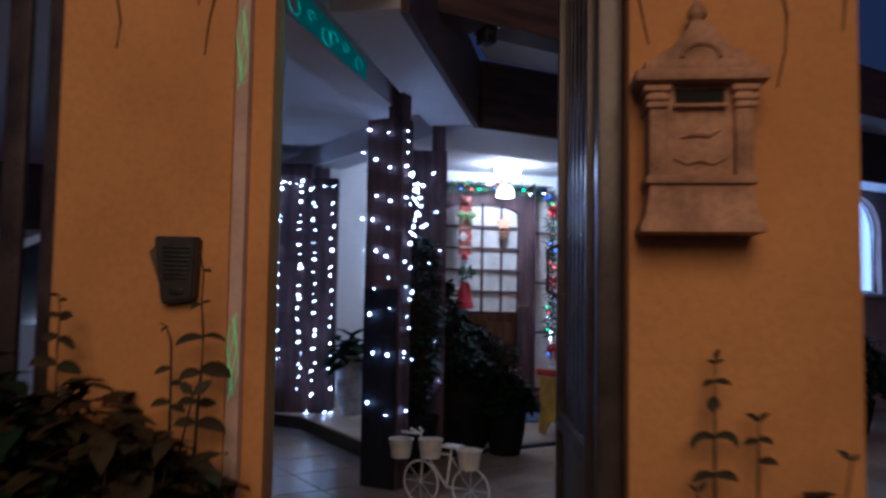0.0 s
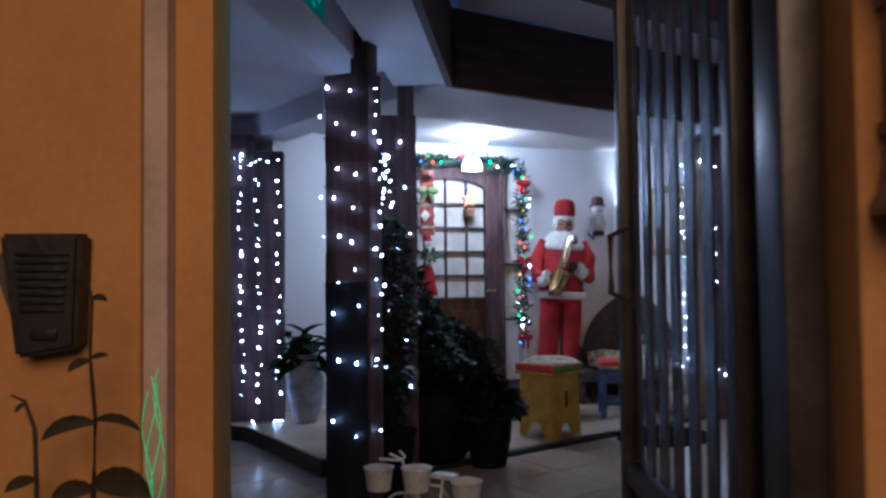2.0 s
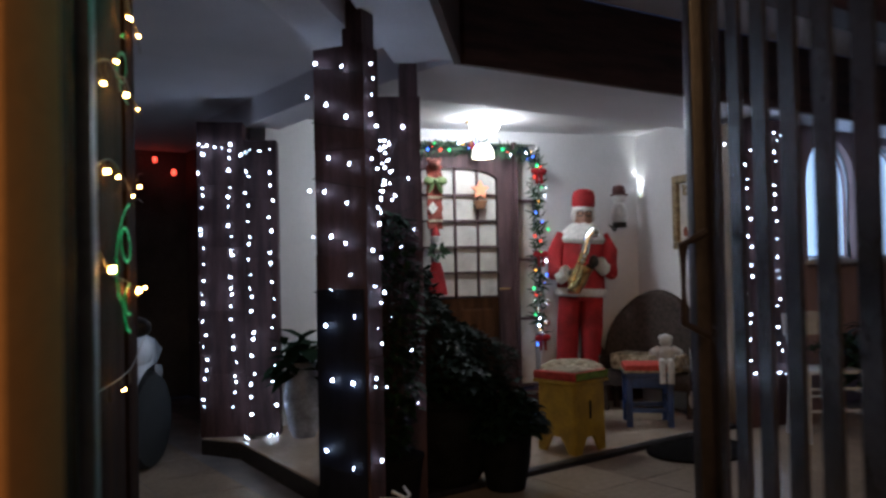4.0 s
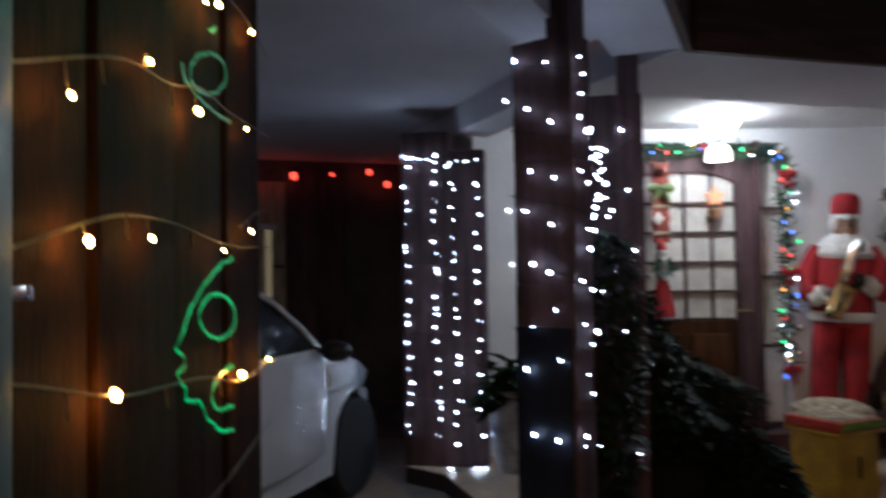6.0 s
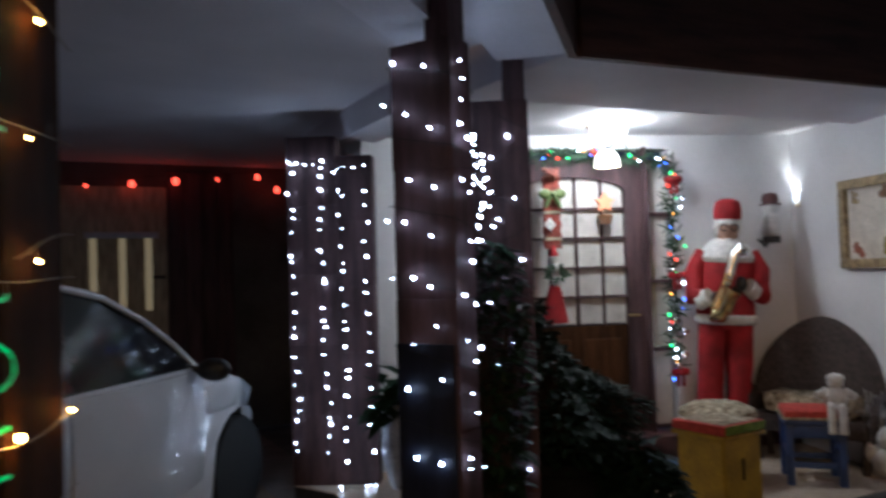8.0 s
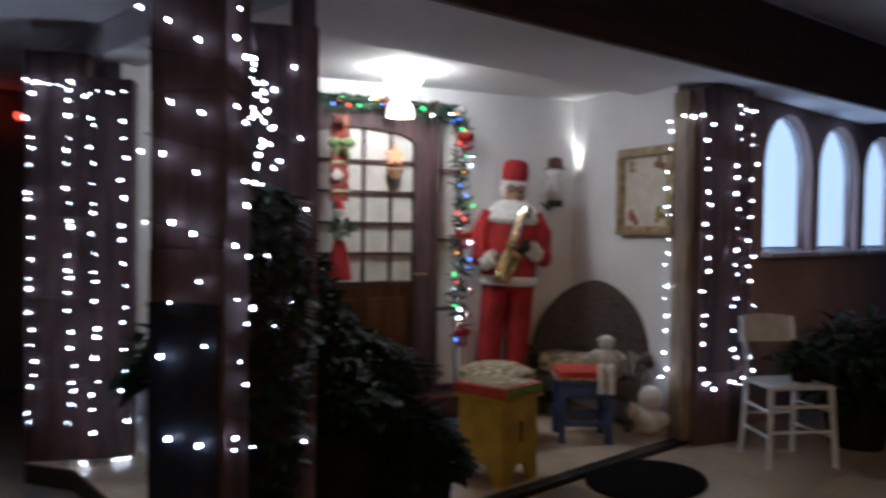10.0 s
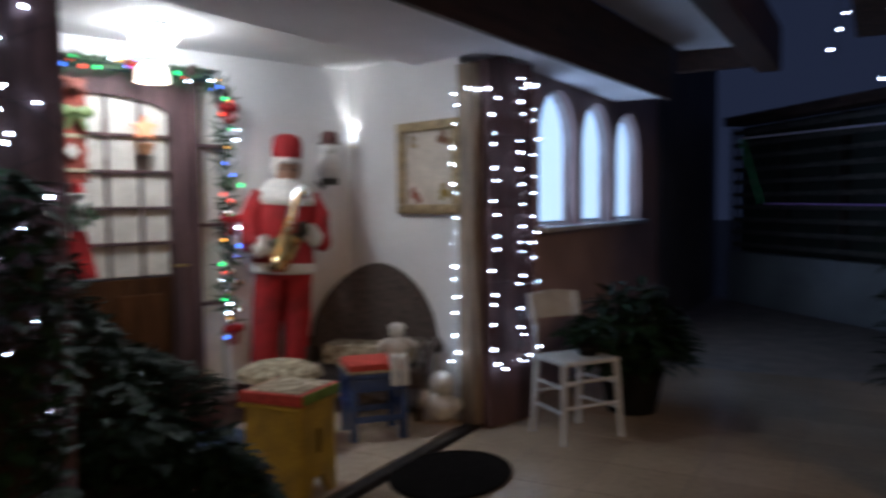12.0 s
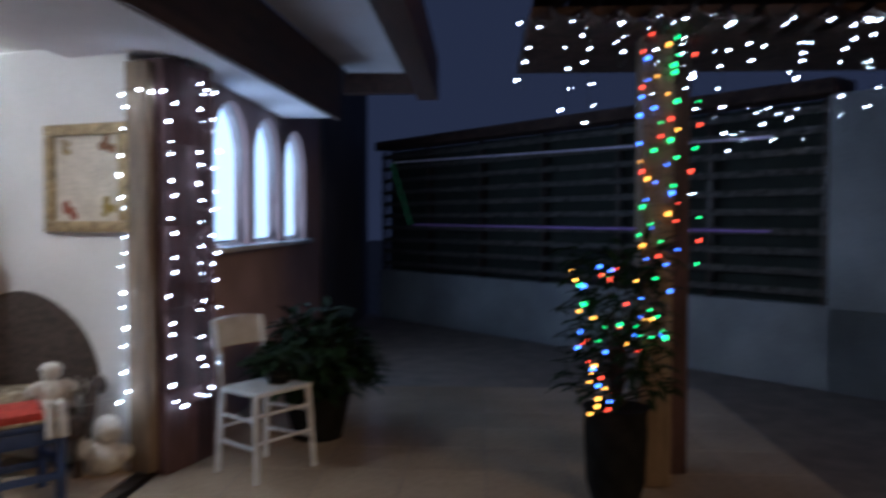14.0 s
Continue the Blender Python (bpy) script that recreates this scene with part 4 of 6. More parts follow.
ball(bm, (0.09, 0.0, 0.12), 0.05)
ob = new("plush_toy", mesh_of("plush_toy", bm, FUR))
ob.matrix_world = HM @ pose(1.345, -1.03, 0.005, 0, 0, -60)
tagged(ob, "white plush toy on the floor beside the pilaster", "plush toy")
root = thing("white_twig_bundle", HM @ pose(1.36, -0.93, 0.005), "bundle of white painted twigs against the wall", "decoration")
bm = BM()
for i in range(16):
    a, r = rnd.uniform(0, 6.28), rnd.uniform(0.02, 0.13)
    tw = BM()
    tube(tw, [(jit(0.02), jit(0.02), 0.02), (0.5 * r * math.cos(a), 0.5 * r * math.sin(a), 0.22), (r * math.cos(a), r * math.sin(a), rnd.uniform(0.38, 0.52))], [0.006, 0.005, 0.003], 5)
    part("twig", tw, FUR, root)
    leaf_blade(bm, (r * math.cos(a), r * math.sin(a), 0.36), (math.cos(a), math.sin(a), 0.6), (0, 0, 1), 0.10, 0.03)
part("foil_leaf", bm, FUR, root)
part("holder", lathe(BM(), [(0.05, 0.0), (0.06, 0.05), (0.05, 0.10), (0.03, 0.11)], n=14), FUR, root)

# ---------- white chair ----------
CM = pose(6.085, 5.17, -0.003, 0, 0, -33)
root = thing("wooden_chair", CM, "white painted wooden chair with a broad top rail", "chair")
FL, FR, BL, BR = (0.012, 0.016), (0.368, 0.010), (0.040, 0.305), (0.345, 0.300)
bm = BM()
lo, hi = [[bm.verts.new((x, y, z)) for x, y in ((-0.006, -0.006), (0.385, -0.012), (0.362, 0.315), (0.022, 0.322))] for z in (0.434, 0.456)]
bm.faces.new(lo[::-1])
bm.faces.new(hi)
for i in range(4):
    bm.faces.new((lo[i], lo[(i + 1) % 4], hi[(i + 1) % 4], hi[i]))
bmesh.ops.bevel(bm, geom=list(bm.edges), offset=0.007, segments=2, affect="EDGES")
part("seat", bm, WHITEPAINT, root)
for (x, y), (fx, fy) in ((FL, (0.0, 0.0)), (FR, (0.400, -0.006))):
    part("leg", cyl(BM(), (fx, fy, 0), (x, y, 0.436), 0.013, 0.018, 10), WHITEPAINT, root)
for (x, y), sx in ((BL, -1), (BR, 1)):
    part("back_post", tube(BM(), [(x + sx * 0.012, y + 0.035, 0), (x, y, 0.436), (x, y + 0.02, 0.62), (x + sx * 0.006, y + 0.06, 0.80)], [0.014, 0.018, 0.016, 0.014], 10), WHITEPAINT, root)
bm = BM()
n = 8
arc = [(BL[0] - 0.022 + (BR[0] - BL[0] + 0.044) * i / n, 0.018 * math.sin(math.pi * i / n)) for i in range(n + 1)]
grid = [[[bm.verts.new((x, 0.338 + d + o + 0.14 * (z - 0.66), z + (0.012 * math.sin(math.pi * i / n) if z > 0.7 else 0.0))) for z in (0.655, 0.800)] for i, (x, d) in enumerate(arc)] for o in (0.0, 0.016)]
for i in range(n):
    bm.faces.new((grid[0][i][0], grid[0][i + 1][0], grid[0][i + 1][1], grid[0][i][1]))
    bm.faces.new((grid[1][i][0], grid[1][i][1], grid[1][i + 1][1], grid[1][i + 1][0]))
    for k in (0, 1):
        bm.faces.new((grid[0][i][k], grid[1][i][k], grid[1][i + 1][k], grid[0][i + 1][k]))
for i in (0, n):
    bm.faces.new((grid[0][i][0], grid[0][i][1], grid[1][i][1], grid[1][i][0]))
part("top_rail", bm, WHITEPAINT, root)
for z in (0.17, 0.31):
    for a, b in (((0.006, 0.008), (BL[0], BL[1] + 0.012)), ((0.380, 0.004), (BR[0] + 0.004, BR[1] + 0.012))):
        part("stretcher", cyl(BM(), (*a, z), (*b, z), 0.009, n=8), WHITEPAINT, root)
    part("stretcher", cyl(BM(), (0.008, 0.008, z + 0.03), (0.382, 0.003, z + 0.03), 0.009, n=8), WHITEPAINT, root)
part("stretcher", cyl(BM(), (BL[0], BL[1] + 0.015, 0.24), (BR[0], BR[1] + 0.015, 0.24), 0.009, n=8), WHITEPAINT, root)

# ---------- rugs ----------
bm = lathe(BM(), [(0.345, 0.0), (0.353, 0.008), (0.33, 0.014), (0.0, 0.014)], n=40, s=(1.0, 0.81))
mat_root = thing("oval_doormat", (5.40, 5.50, 0.0, 0, 0, 3), "dark oval mat on the tiles before the porch", "mat")
part("centre", bm, RUG, mat_root)
part("border", tube(BM(), [(0.350 * math.cos(a * math.pi / 20), 0.284 * math.sin(a * math.pi / 20), 0.008) for a in range(41)], 0.008, 6), RUG, mat_root)
bm = box(BM(), (0, 0, 0.006), (1.0, 0.62, 0.012), 0.004)
ob = new("doormat", mesh_of("doormat", bm, BLUERUG))
ob.matrix_world = HM @ pose(-0.1, -0.52, 0.008)
tagged(ob, "blue woven mat before the front door", "mat")

# ---------- mailbox and intercom on the gate pillars ----------
root = thing("mailbox", GM @ pose(1.035, 0.0, 1.18) @ Matrix.Diagonal((0.86, 1, 1, 1)), "terracotta wall mailbox shaped like a small gabled shrine", "mailbox")
part("back_plate", box(BM(), (0, -0.012, 0.175), (0.235, 0.024, 0.35), 0.004), TERRA, root)
part("body", box(BM(), (0, -0.042, 0.20), (0.165, 0.070, 0.235), 0.004), TERRA, root)
bm = BM()
for z, w, dpt in ((0.0, 0.285, 0.115), (0.014, 0.285, 0.115), (0.030, 0.262, 0.105), (0.075, 0.240, 0.094), (0.100, 0.236, 0.092)):
    for x, y in ((-w / 2, 0), (w / 2, 0), (w / 2, -dpt), (-w / 2, -dpt)):
        bm.verts.new((x, y, z))
bm.verts.ensure_lookup_table()
for i in range(4):
    for k in range(4):
        bm.faces.new([bm.verts[4 * i + k], bm.verts[4 * i + (k + 1) % 4], bm.verts[4 * i + 4 + (k + 1) % 4], bm.verts[4 * i + 4 + k]])
bm.faces.new([bm.verts[k] for k in range(4)])
bm.faces.new([bm.verts[16 + k] for k in range(4)])
part("flared_base", bm, TERRA, root)
part("waist_band", box(BM(), (0, -0.050, 0.108), (0.258, 0.108, 0.018), 0.006), TERRA, root)
for s in (-1, 1):
    part("pilaster_strip", box(BM(), (s * 0.100, -0.050, 0.205), (0.040, 0.094, 0.19), 0.004), TERRA, root)
    part("pilaster_groove", box(BM(), (s * 0.100, -0.0975, 0.19), (0.014, 0.004, 0.12), 0.0015), TERRA, root)
    for z, w in ((0.262, 0.050), (0.278, 0.056), (0.297, 0.064)):
        part("capital", box(BM(), (s * 0.102, -0.052, z), (w, 0.106, 0.012), 0.003), TERRA, root)
part("cornice", box(BM(), (0, -0.055, 0.322), (0.310, 0.124, 0.026), 0.008), TERRA, root)
part("cornice_band", box(BM(), (0, -0.055, 0.344), (0.265, 0.105, 0.020), 0.005), TERRA, root)
part("gable", slab_xz(BM(), [(-0.108, 0.353), (0.108, 0.353), (0.100, 0.368), (0.070, 0.382), (0.046, 0.402), (0.030, 0.422), (0.022, 0.436), (-0.022, 0.436), (-0.030, 0.422), (-0.046, 0.402), (-0.070, 0.382), (-0.100, 0.368)], -0.10, -0.01), TERRA, root)
part("gable_scroll", tube(BM(), [(0.045 * math.cos(i * math.pi / 8), -0.102, 0.36 + 0.03 * math.sin(i * math.pi / 8)) for i in range(9)], 0.006, 6), TERRA, root)
part("finial", lathe(BM(), [(0.026, 0.435), (0.029, 0.442), (0.016, 0.450), (0.024, 0.462), (0.022, 0.474), (0.012, 0.488), (0.0, 0.500)], (0, -0.055, 0), 12), TERRA, root)
# Dark plate on the face, painted as the shade within the slot.
part("letter_slot", box(BM(), (0, -0.0785, 0.285), (0.115, 0.006, 0.030), 0.001), BLACKHOLE, root)
part("slot_lip", box(BM(), (0, -0.086, 0.262), (0.125, 0.022, 0.008), 0.003), TERRA, root)
part("relief_branch", tube(BM(), [(-0.045, -0.079, 0.198), (-0.01, -0.081, 0.206), (0.02, -0.081, 0.203), (0.05, -0.079, 0.214)], [0.003, 0.006, 0.006, 0.002], 6), TERRA, root)
part("relief_scroll", tube(BM(), [(-0.06, -0.079, 0.155), (-0.03, -0.081, 0.143), (0.0, -0.081, 0.150), (0.03, -0.081, 0.143), (0.06, -0.079, 0.155)], 0.0035, 6), TERRA, root)

root = thing("intercom", GM @ pose(-0.13, 0.0, 1.095, 0, 0, 0), "dark plastic intercom tilted on the ochre pillar", "intercom")
bm = BM()
o = [(-0.036, 0.076), (-0.014, -0.080), (0.063, -0.068), (0.068, 0.075)]
slab_xz(bm, o[::-1], -0.036, 0.0)
bmesh.ops.bevel(bm, geom=list(bm.edges), offset=0.005, segments=2, affect="EDGES")
part("case", bm, mat("dark_bronze_plastic", (0.03, 0.022, 0.018), 0.5, vary=0.25, scale=30), root)
part("tilted_plate", slab_xz(BM(), [(-0.054, 0.040), (-0.026, -0.036), (0.0, -0.036), (0.0, 0.062), (-0.034, 0.062)][::-1], -0.018, -0.002), mat("faded_brown_plastic", (0.12, 0.08, 0.055), 0.7, vary=0.2, scale=20), root)
for i in range(8):
    part("louvre", box(BM(), (0.021, -0.0375, 0.050 - 0.010 * i), (0.068 - 0.002 * i, 0.004, 0.0045), 0.001), BLACK, root)
part("call_button", box(BM(), (0.024, -0.0375, -0.050), (0.034, 0.006, 0.014), 0.003), BLACK, root)

# water streaks of old climber stems on the pillars
root = thing("climber_stems", GM, "thin dry climber stems hanging down the ochre pillars", "climber")
for x0, z0, z1 in ((-0.30, 2.2, 1.62), (-0.08, 2.3, 1.72), (-0.06, 2.3, 1.60), (1.22, 2.2, 1.50), (0.93, 2.2, 1.60), (1.36, 2.2, 1.62)):
    n = 9
    part("dry_stem", tube(BM(), [(x0 + 0.014 * math.sin(i * 1.3 + x0 * 9), -0.003, z0 + (z1 - z0) * i / n) for i in range(n + 1)], [0.006 * (1 - i / n) + 0.0015 for i in range(n + 1)], 5), STEM, root)


# ---------- shrubs at the gate ----------
def shrub(m, label, stems, leaf_mat, leaf_len, seed, spread=0.25, dense=0, height=0.6):
    r = random.Random(seed)
    root = thing("shrub", m, label, "shrub")
    st, lf = BM(), BM()
    for sx, sy, tx, ty, tz in stems:
        n = 7
        pts = [Vector((sx + (tx - sx) * f + 0.02 * math.sin(5 * f + sx * 20), sy + (ty - sy) * f, tz * f)) for f in (i / n for i in range(n + 1))]
        tube(st, pts, [0.007 * (1 - 0.7 * i / n) for i in range(n + 1)], 5)
        for i in range(2, n + 1):
            for k in range(2):
                a = r.uniform(0, 6.28) if i < n else k * 3.14 + r.uniform(-0.5, 0.5)
                L = leaf_len * r.uniform(0.6, 1.15) * (0.4 if i >= n - 1 else 1)
                leaf_blade(lf, pts[i], (math.cos(a), 0.45 * math.sin(a), r.uniform(-0.35, 0.3) if i < n else 0.9), (0.2, -1, 0.35), L, L * 0.5, 0.25)
    for i in range(dense):
        a, q = r.uniform(0, 6.28), math.sqrt(r.random())
        h = height * (1 - 0.35 * q * q) * math.sqrt(r.uniform(0.08, 1.0))
        p = (spread * q * math.cos(a), 0.6 * spread * q * math.sin(a), h)
        b = r.uniform(0, 6.28)
        L = leaf_len * r.uniform(0.6, 1.2)
        leaf_blade(lf, p, (math.cos(b), math.sin(b), r.uniform(-0.3, 0.6)), (0, 0, 1), L, L * 0.5, 0.35)
        if i % 6 == 0:
            tube(st, [(p[0] * 0.4, p[1] * 0.4, 0), (p[0] * 0.8, p[1] * 0.8, h * 0.6), p], [0.006, 0.004, 0.002], 4)
    part("branchwork", st, STEM, root)
    part("foliage", lf, leaf_mat, root)
    return root


shrub(GM @ pose(-0.24, -0.20, -0.03), "dark leafy shrub massed at the foot of the gate pillar", [(0.12, 0, 0.22, 0.04, 0.86), (-0.02, 0, 0.0, 0.03, 0.84)], LEAF2, 0.11, 3, 0.36, 1300, 0.90)
shrub(GM @ pose(-0.62, -0.25, -0.03), "dark shrub filling the bed beside the gate pillar", [(0, 0, 0.1, 0, 1.0), (0.05, 0, 0.16, 0.05, 1.10), (-0.1, 0, -0.05, 0.0, 1.06)], LEAF, 0.115, 5, 0.42, 1400, 1.02)
shrub(GM @ pose(1.20, -0.12, -0.03), "low brown-green shrub at the foot of the mailbox pillar", [(0.08, 0, 0.10, 0.0, 0.77), (-0.15, 0, -0.20, 0, 0.70)], LEAF2, 0.075, 9, 0.30, 620, 0.73)


def flat_leaf(bm, base, angle, length, width, droop, lean=0.0):
    """A leaf that starts at base, points at an angle over the horizontal and droops along its length, creased along its midrib."""
    p = Vector(base)
    a = radians(angle)
    n = 6
    rows3 = []
    for i in range(n + 1):
        f = i / n
        w = width / 2 * math.sin(math.pi * min(1.0, 0.06 + 0.94 * f)) ** 0.75
        side = Vector((-math.sin(a), 0, math.cos(a)))
        rows3.append([bm.verts.new(p + side * w + Vector((0, -0.10 * width, 0))), bm.verts.new(p), bm.verts.new(p - side * w + Vector((0, -0.10 * width, 0)))])
        p = p + Vector((math.cos(a), lean - 0.12, math.sin(a))) * (length / n)
        a -= math.copysign(radians(droop) / n, math.cos(radians(angle)))
    for u, v in zip(rows3, rows3[1:]):
        bm.faces.new((u[0], u[1], v[1], v[0]))
        bm.faces.new((u[1], u[2], v[2], v[1]))
    return bm


def shoot(label, stem, leaves, y, leaf_mat):
    """A single upright stem against the pillar, with its leaves one by one: (height, angle, length, width, droop)."""
    root = thing("garden_shoot", GM, label, "plant", "shoots at the gate")
    zs = [z for _, z in stem]
    part("stem", tube(BM(), [(x, y + 0.006 * math.sin(9 * z), z) for x, z in stem], [0.0045 - 0.0032 * i / (len(stem) - 1) for i in range(len(stem))], 6), STEM, root)
    for z, angle, length, width, droop in leaves:
        x = float(np.interp(z, zs, [q for q, _ in stem]))
        part("leaf", flat_leaf(BM(), (x, y + 0.006 * math.sin(9 * z), z), angle + jit(9), length * rnd.uniform(0.85, 1.08), width * 0.82, droop + 18), leaf_mat, root)
    return root


shoot("tall thin shoot with paired drooping leaves beside the intercom", [(-0.030, -0.03), (-0.028, 0.70), (-0.026, 0.80), (-0.021, 0.87), (-0.019, 0.95), (-0.024, 1.022), (-0.020, 1.09), (-0.030, 1.13)],
      [(0.755, 20, 0.075, 0.036, 70), (0.76, 165, 0.05, 0.028, 40), (0.80, 25, 0.045, 0.026, 20), (0.805, 160, 0.045, 0.024, 40), (0.872, 15, 0.075, 0.044, 55), (0.868, 172, 0.052, 0.028, 60), (0.948, 15, 0.068, 0.014, 45), (0.945, 172, 0.064, 0.022, 50), (1.02, 20, 0.024, 0.008, 20), (1.018, 178, 0.034, 0.013, 50), (1.09, 30, 0.022, 0.010, 60), (1.128, 120, 0.014, 0.006, 20)], -0.085, LEAF2)
shoot("pale bent shoot with small leaves under the intercom", [(-0.09, -0.03), (-0.095, 0.75), (-0.098, 0.87), (-0.100, 0.935), (-0.112, 0.968), (-0.128, 0.975)],
      [(0.875, 185, 0.045, 0.018, 40), (0.84, 20, 0.04, 0.018, 40), (0.80, 160, 0.05, 0.022, 50), (0.965, 190, 0.018, 0.008, 50), (0.79, 15, 0.045, 0.022, 40)], -0.07, LEAF2)
shoot("leafy shoot at the outer edge of the gate pillar", [(-0.345, -0.03), (-0.348, 0.80), (-0.350, 0.92), (-0.346, 0.985), (-0.349, 1.035)],
      [(0.80, 10, 0.085, 0.045, 60), (0.81, 170, 0.075, 0.040, 60), (0.87, 15, 0.075, 0.036, 55), (0.88, 165, 0.060, 0.034, 50), (0.935, 10, 0.060, 0.026, 60), (0.94, 175, 0.045, 0.024, 40), (0.978, 40, 0.040, 0.026, 60), (0.985, 150, 0.032, 0.016, 40), (1.02, 30, 0.022, 0.010, 40), (1.03, 150, 0.022, 0.010, 40)], -0.10, LEAF2)
shoot("small seedling with a rosette and drooping leaf pairs below the mailbox", [(1.060, -0.03), (1.062, 0.66), (1.063, 0.74), (1.065, 0.83), (1.066, 0.925)],
      [(0.878, 10, 0.038, 0.016, 50), (0.878, 170, 0.036, 0.016, 50), (0.922, 80, 0.024, 0.014, 10), (0.915, 40, 0.020, 0.010, 30), (0.915, 140, 0.020, 0.010, 30), (0.848, 250, 0.036, 0.034, 10), (0.765, 40, 0.068, 0.022, 130), (0.763, 140, 0.068, 0.022, 130), (0.69, 20, 0.05, 0.024, 70), (0.69, 160, 0.05, 0.024, 70)], -0.07, LEAF2)
shoot("thin seedling at the foot of the mailbox pillar", [(1.145, -0.03), (1.147, 0.70), (1.150, 0.805)],
      [(0.80, 60, 0.030, 0.014, 40), (0.80, 130, 0.030, 0.014, 40), (0.765, 20, 0.035, 0.018, 70), (0.76, 160, 0.035, 0.018, 70), (0.72, 20, 0.04, 0.02, 60)], -0.07, LEAF2)

# ---------- potted shrub on the porch corner ----------
def potted(name, m, label, pot_prof, pot_mat, leaf_mat, n, size, shape, seed, cat="plant", broad=0.4):
    r = random.Random(seed)
    root = thing(name, m, label, cat)
    part("pot", lathe(BM(), pot_prof, n=24), pot_mat, root)
    top = pot_prof[-1][1]
    part("soil", cyl(BM(), (0, 0, top - 0.04), (0, 0, top - 0.03), pot_prof[-1][0] * 0.93, n=20), SOIL, root)
    st, lf = BM(), BM()
    for i in range(n):
        p = Vector(shape(r))
        q = Vector((p.x * 0.25, p.y * 0.25, top + (p.z - top) * 0.45))
        a = r.uniform(0, 6.28)
        way = Vector((p.x * 2 + math.cos(a) * 0.3, p.y * 2 + math.sin(a) * 0.3, r.uniform(-0.1, 0.35)))
        L = size * r.uniform(0.6, 1.2)
        leaf_blade(lf, p, way, (0, 0, 1), L, L * broad, 0.4)
        if i % 12 == 0:
            tube(st, [(0, 0, top - 0.03), q, p], [0.008, 0.005, 0.002], 4)
    tagged(part("branchwork", st, STEM, root), "", "", "", "stuff")
    tagged(part("foliage", lf, leaf_mat, root), "", "", "", "stuff")
    return root


def bush_shape(r):
    a, u = r.uniform(0, 6.28), r.random()
    z = 0.42 + (0.57 - 0.16 * math.cos(a + 0.7)) * u
    rad = (0.34 * math.sin(math.pi * min(1, 0.16 + u * 0.80)) + 0.05) * math.sqrt(r.uniform(0.25, 1)) * (1 + 0.25 * math.sin(3 * a + 4 * u))
    return (rad * math.cos(a), rad * math.sin(a), z)


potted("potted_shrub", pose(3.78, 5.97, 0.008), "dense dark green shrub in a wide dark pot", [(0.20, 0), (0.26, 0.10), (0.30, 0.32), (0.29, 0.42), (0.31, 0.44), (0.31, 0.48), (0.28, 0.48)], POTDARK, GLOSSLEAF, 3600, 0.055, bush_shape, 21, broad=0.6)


def column_shape(r):
    a = r.uniform(0, 6.28)
    u = r.random()
    rad = (0.075 + 0.07 * math.sin(math.pi * (1 - u) ** 0.8)) * math.sqrt(r.uniform(0.2, 1))
    return (rad * math.cos(a), rad * math.sin(a), 0.34 + 1.06 * u)


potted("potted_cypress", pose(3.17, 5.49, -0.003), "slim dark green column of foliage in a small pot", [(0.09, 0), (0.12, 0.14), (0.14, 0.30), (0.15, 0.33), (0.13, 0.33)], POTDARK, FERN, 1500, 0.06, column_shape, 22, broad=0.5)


def low_shape(r):
    a, q = r.uniform(0, 6.28), math.sqrt(r.random())
    return (0.20 * q * math.cos(a), 0.20 * q * math.sin(a), 0.30 + 0.30 * (1 - q * q) * r.uniform(0.3, 1))


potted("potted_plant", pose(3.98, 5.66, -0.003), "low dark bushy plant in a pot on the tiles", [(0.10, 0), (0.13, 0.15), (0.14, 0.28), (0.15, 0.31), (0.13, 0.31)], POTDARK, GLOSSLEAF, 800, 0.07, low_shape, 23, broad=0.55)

# flower pot near the carport posts
def broad_shape(r):
    a, q = r.uniform(0, 6.28), r.random()
    return (0.13 * q * math.cos(a), 0.13 * q * math.sin(a), 0.34 + 0.28 * r.random())


potted("potted_plant", pose(3.525, 7.12, 0.10), "dark broad-leaved plant in a pale bluish vase", [(0.075, 0), (0.10, 0.06), (0.13, 0.20), (0.125, 0.30), (0.095, 0.40), (0.075, 0.44), (0.09, 0.47), (0.076, 0.47)], mat("pale_glazed_pot", (0.46, 0.50, 0.60), 0.3, vary=0.35, scale=8), LEAF, 44, 0.21, broad_shape, 25, broad=0.75)

# ---------- bicycle planter ----------
BP = pose(2.86, 4.72, -0.003, 0, 0, -66) @ Matrix.Scale(0.88, 4)
root = thing("bicycle_planter", BP, "white wire bicycle plant stand with small baskets", "plant stand")


def ring(bm, c, r, rr=0.006, n=22):
    tube(bm, [(c[0] + r * math.cos(2 * math.pi * i / n), c[1], c[2] + r * math.sin(2 * math.pi * i / n)) for i in range(n + 1)], rr, 6)
    return bm


for x in (-0.12, 0.22):
    wheel = part("wheel", ring(BM(), (x, 0, 0.125), 0.12), WHITEIRON, root)
    bm = BM()
    for k in range(8):
        a = k * math.pi / 4
        tube(bm, [(x, 0, 0.125), (x + 0.118 * math.cos(a), 0, 0.125 + 0.118 * math.sin(a))], 0.002, 4)
    part("spoke_web", bm, WHITEIRON, wheel)
bm = BM()
tube(bm, [(-0.12, 0, 0.125), (-0.10, 0, 0.30), (-0.13, 0, 0.40), (-0.20, 0, 0.42)], 0.007, 6)
tube(bm, [(-0.10, 0, 0.30), (0.06, 0, 0.12), (0.22, 0, 0.125), (0.08, 0, 0.30), (-0.10, 0, 0.30)], 0.007, 6)
tube(bm, [(0.06, 0, 0.12), (0.09, 0, 0.34)], 0.007, 6)
part("frame", bm, WHITEIRON, root)
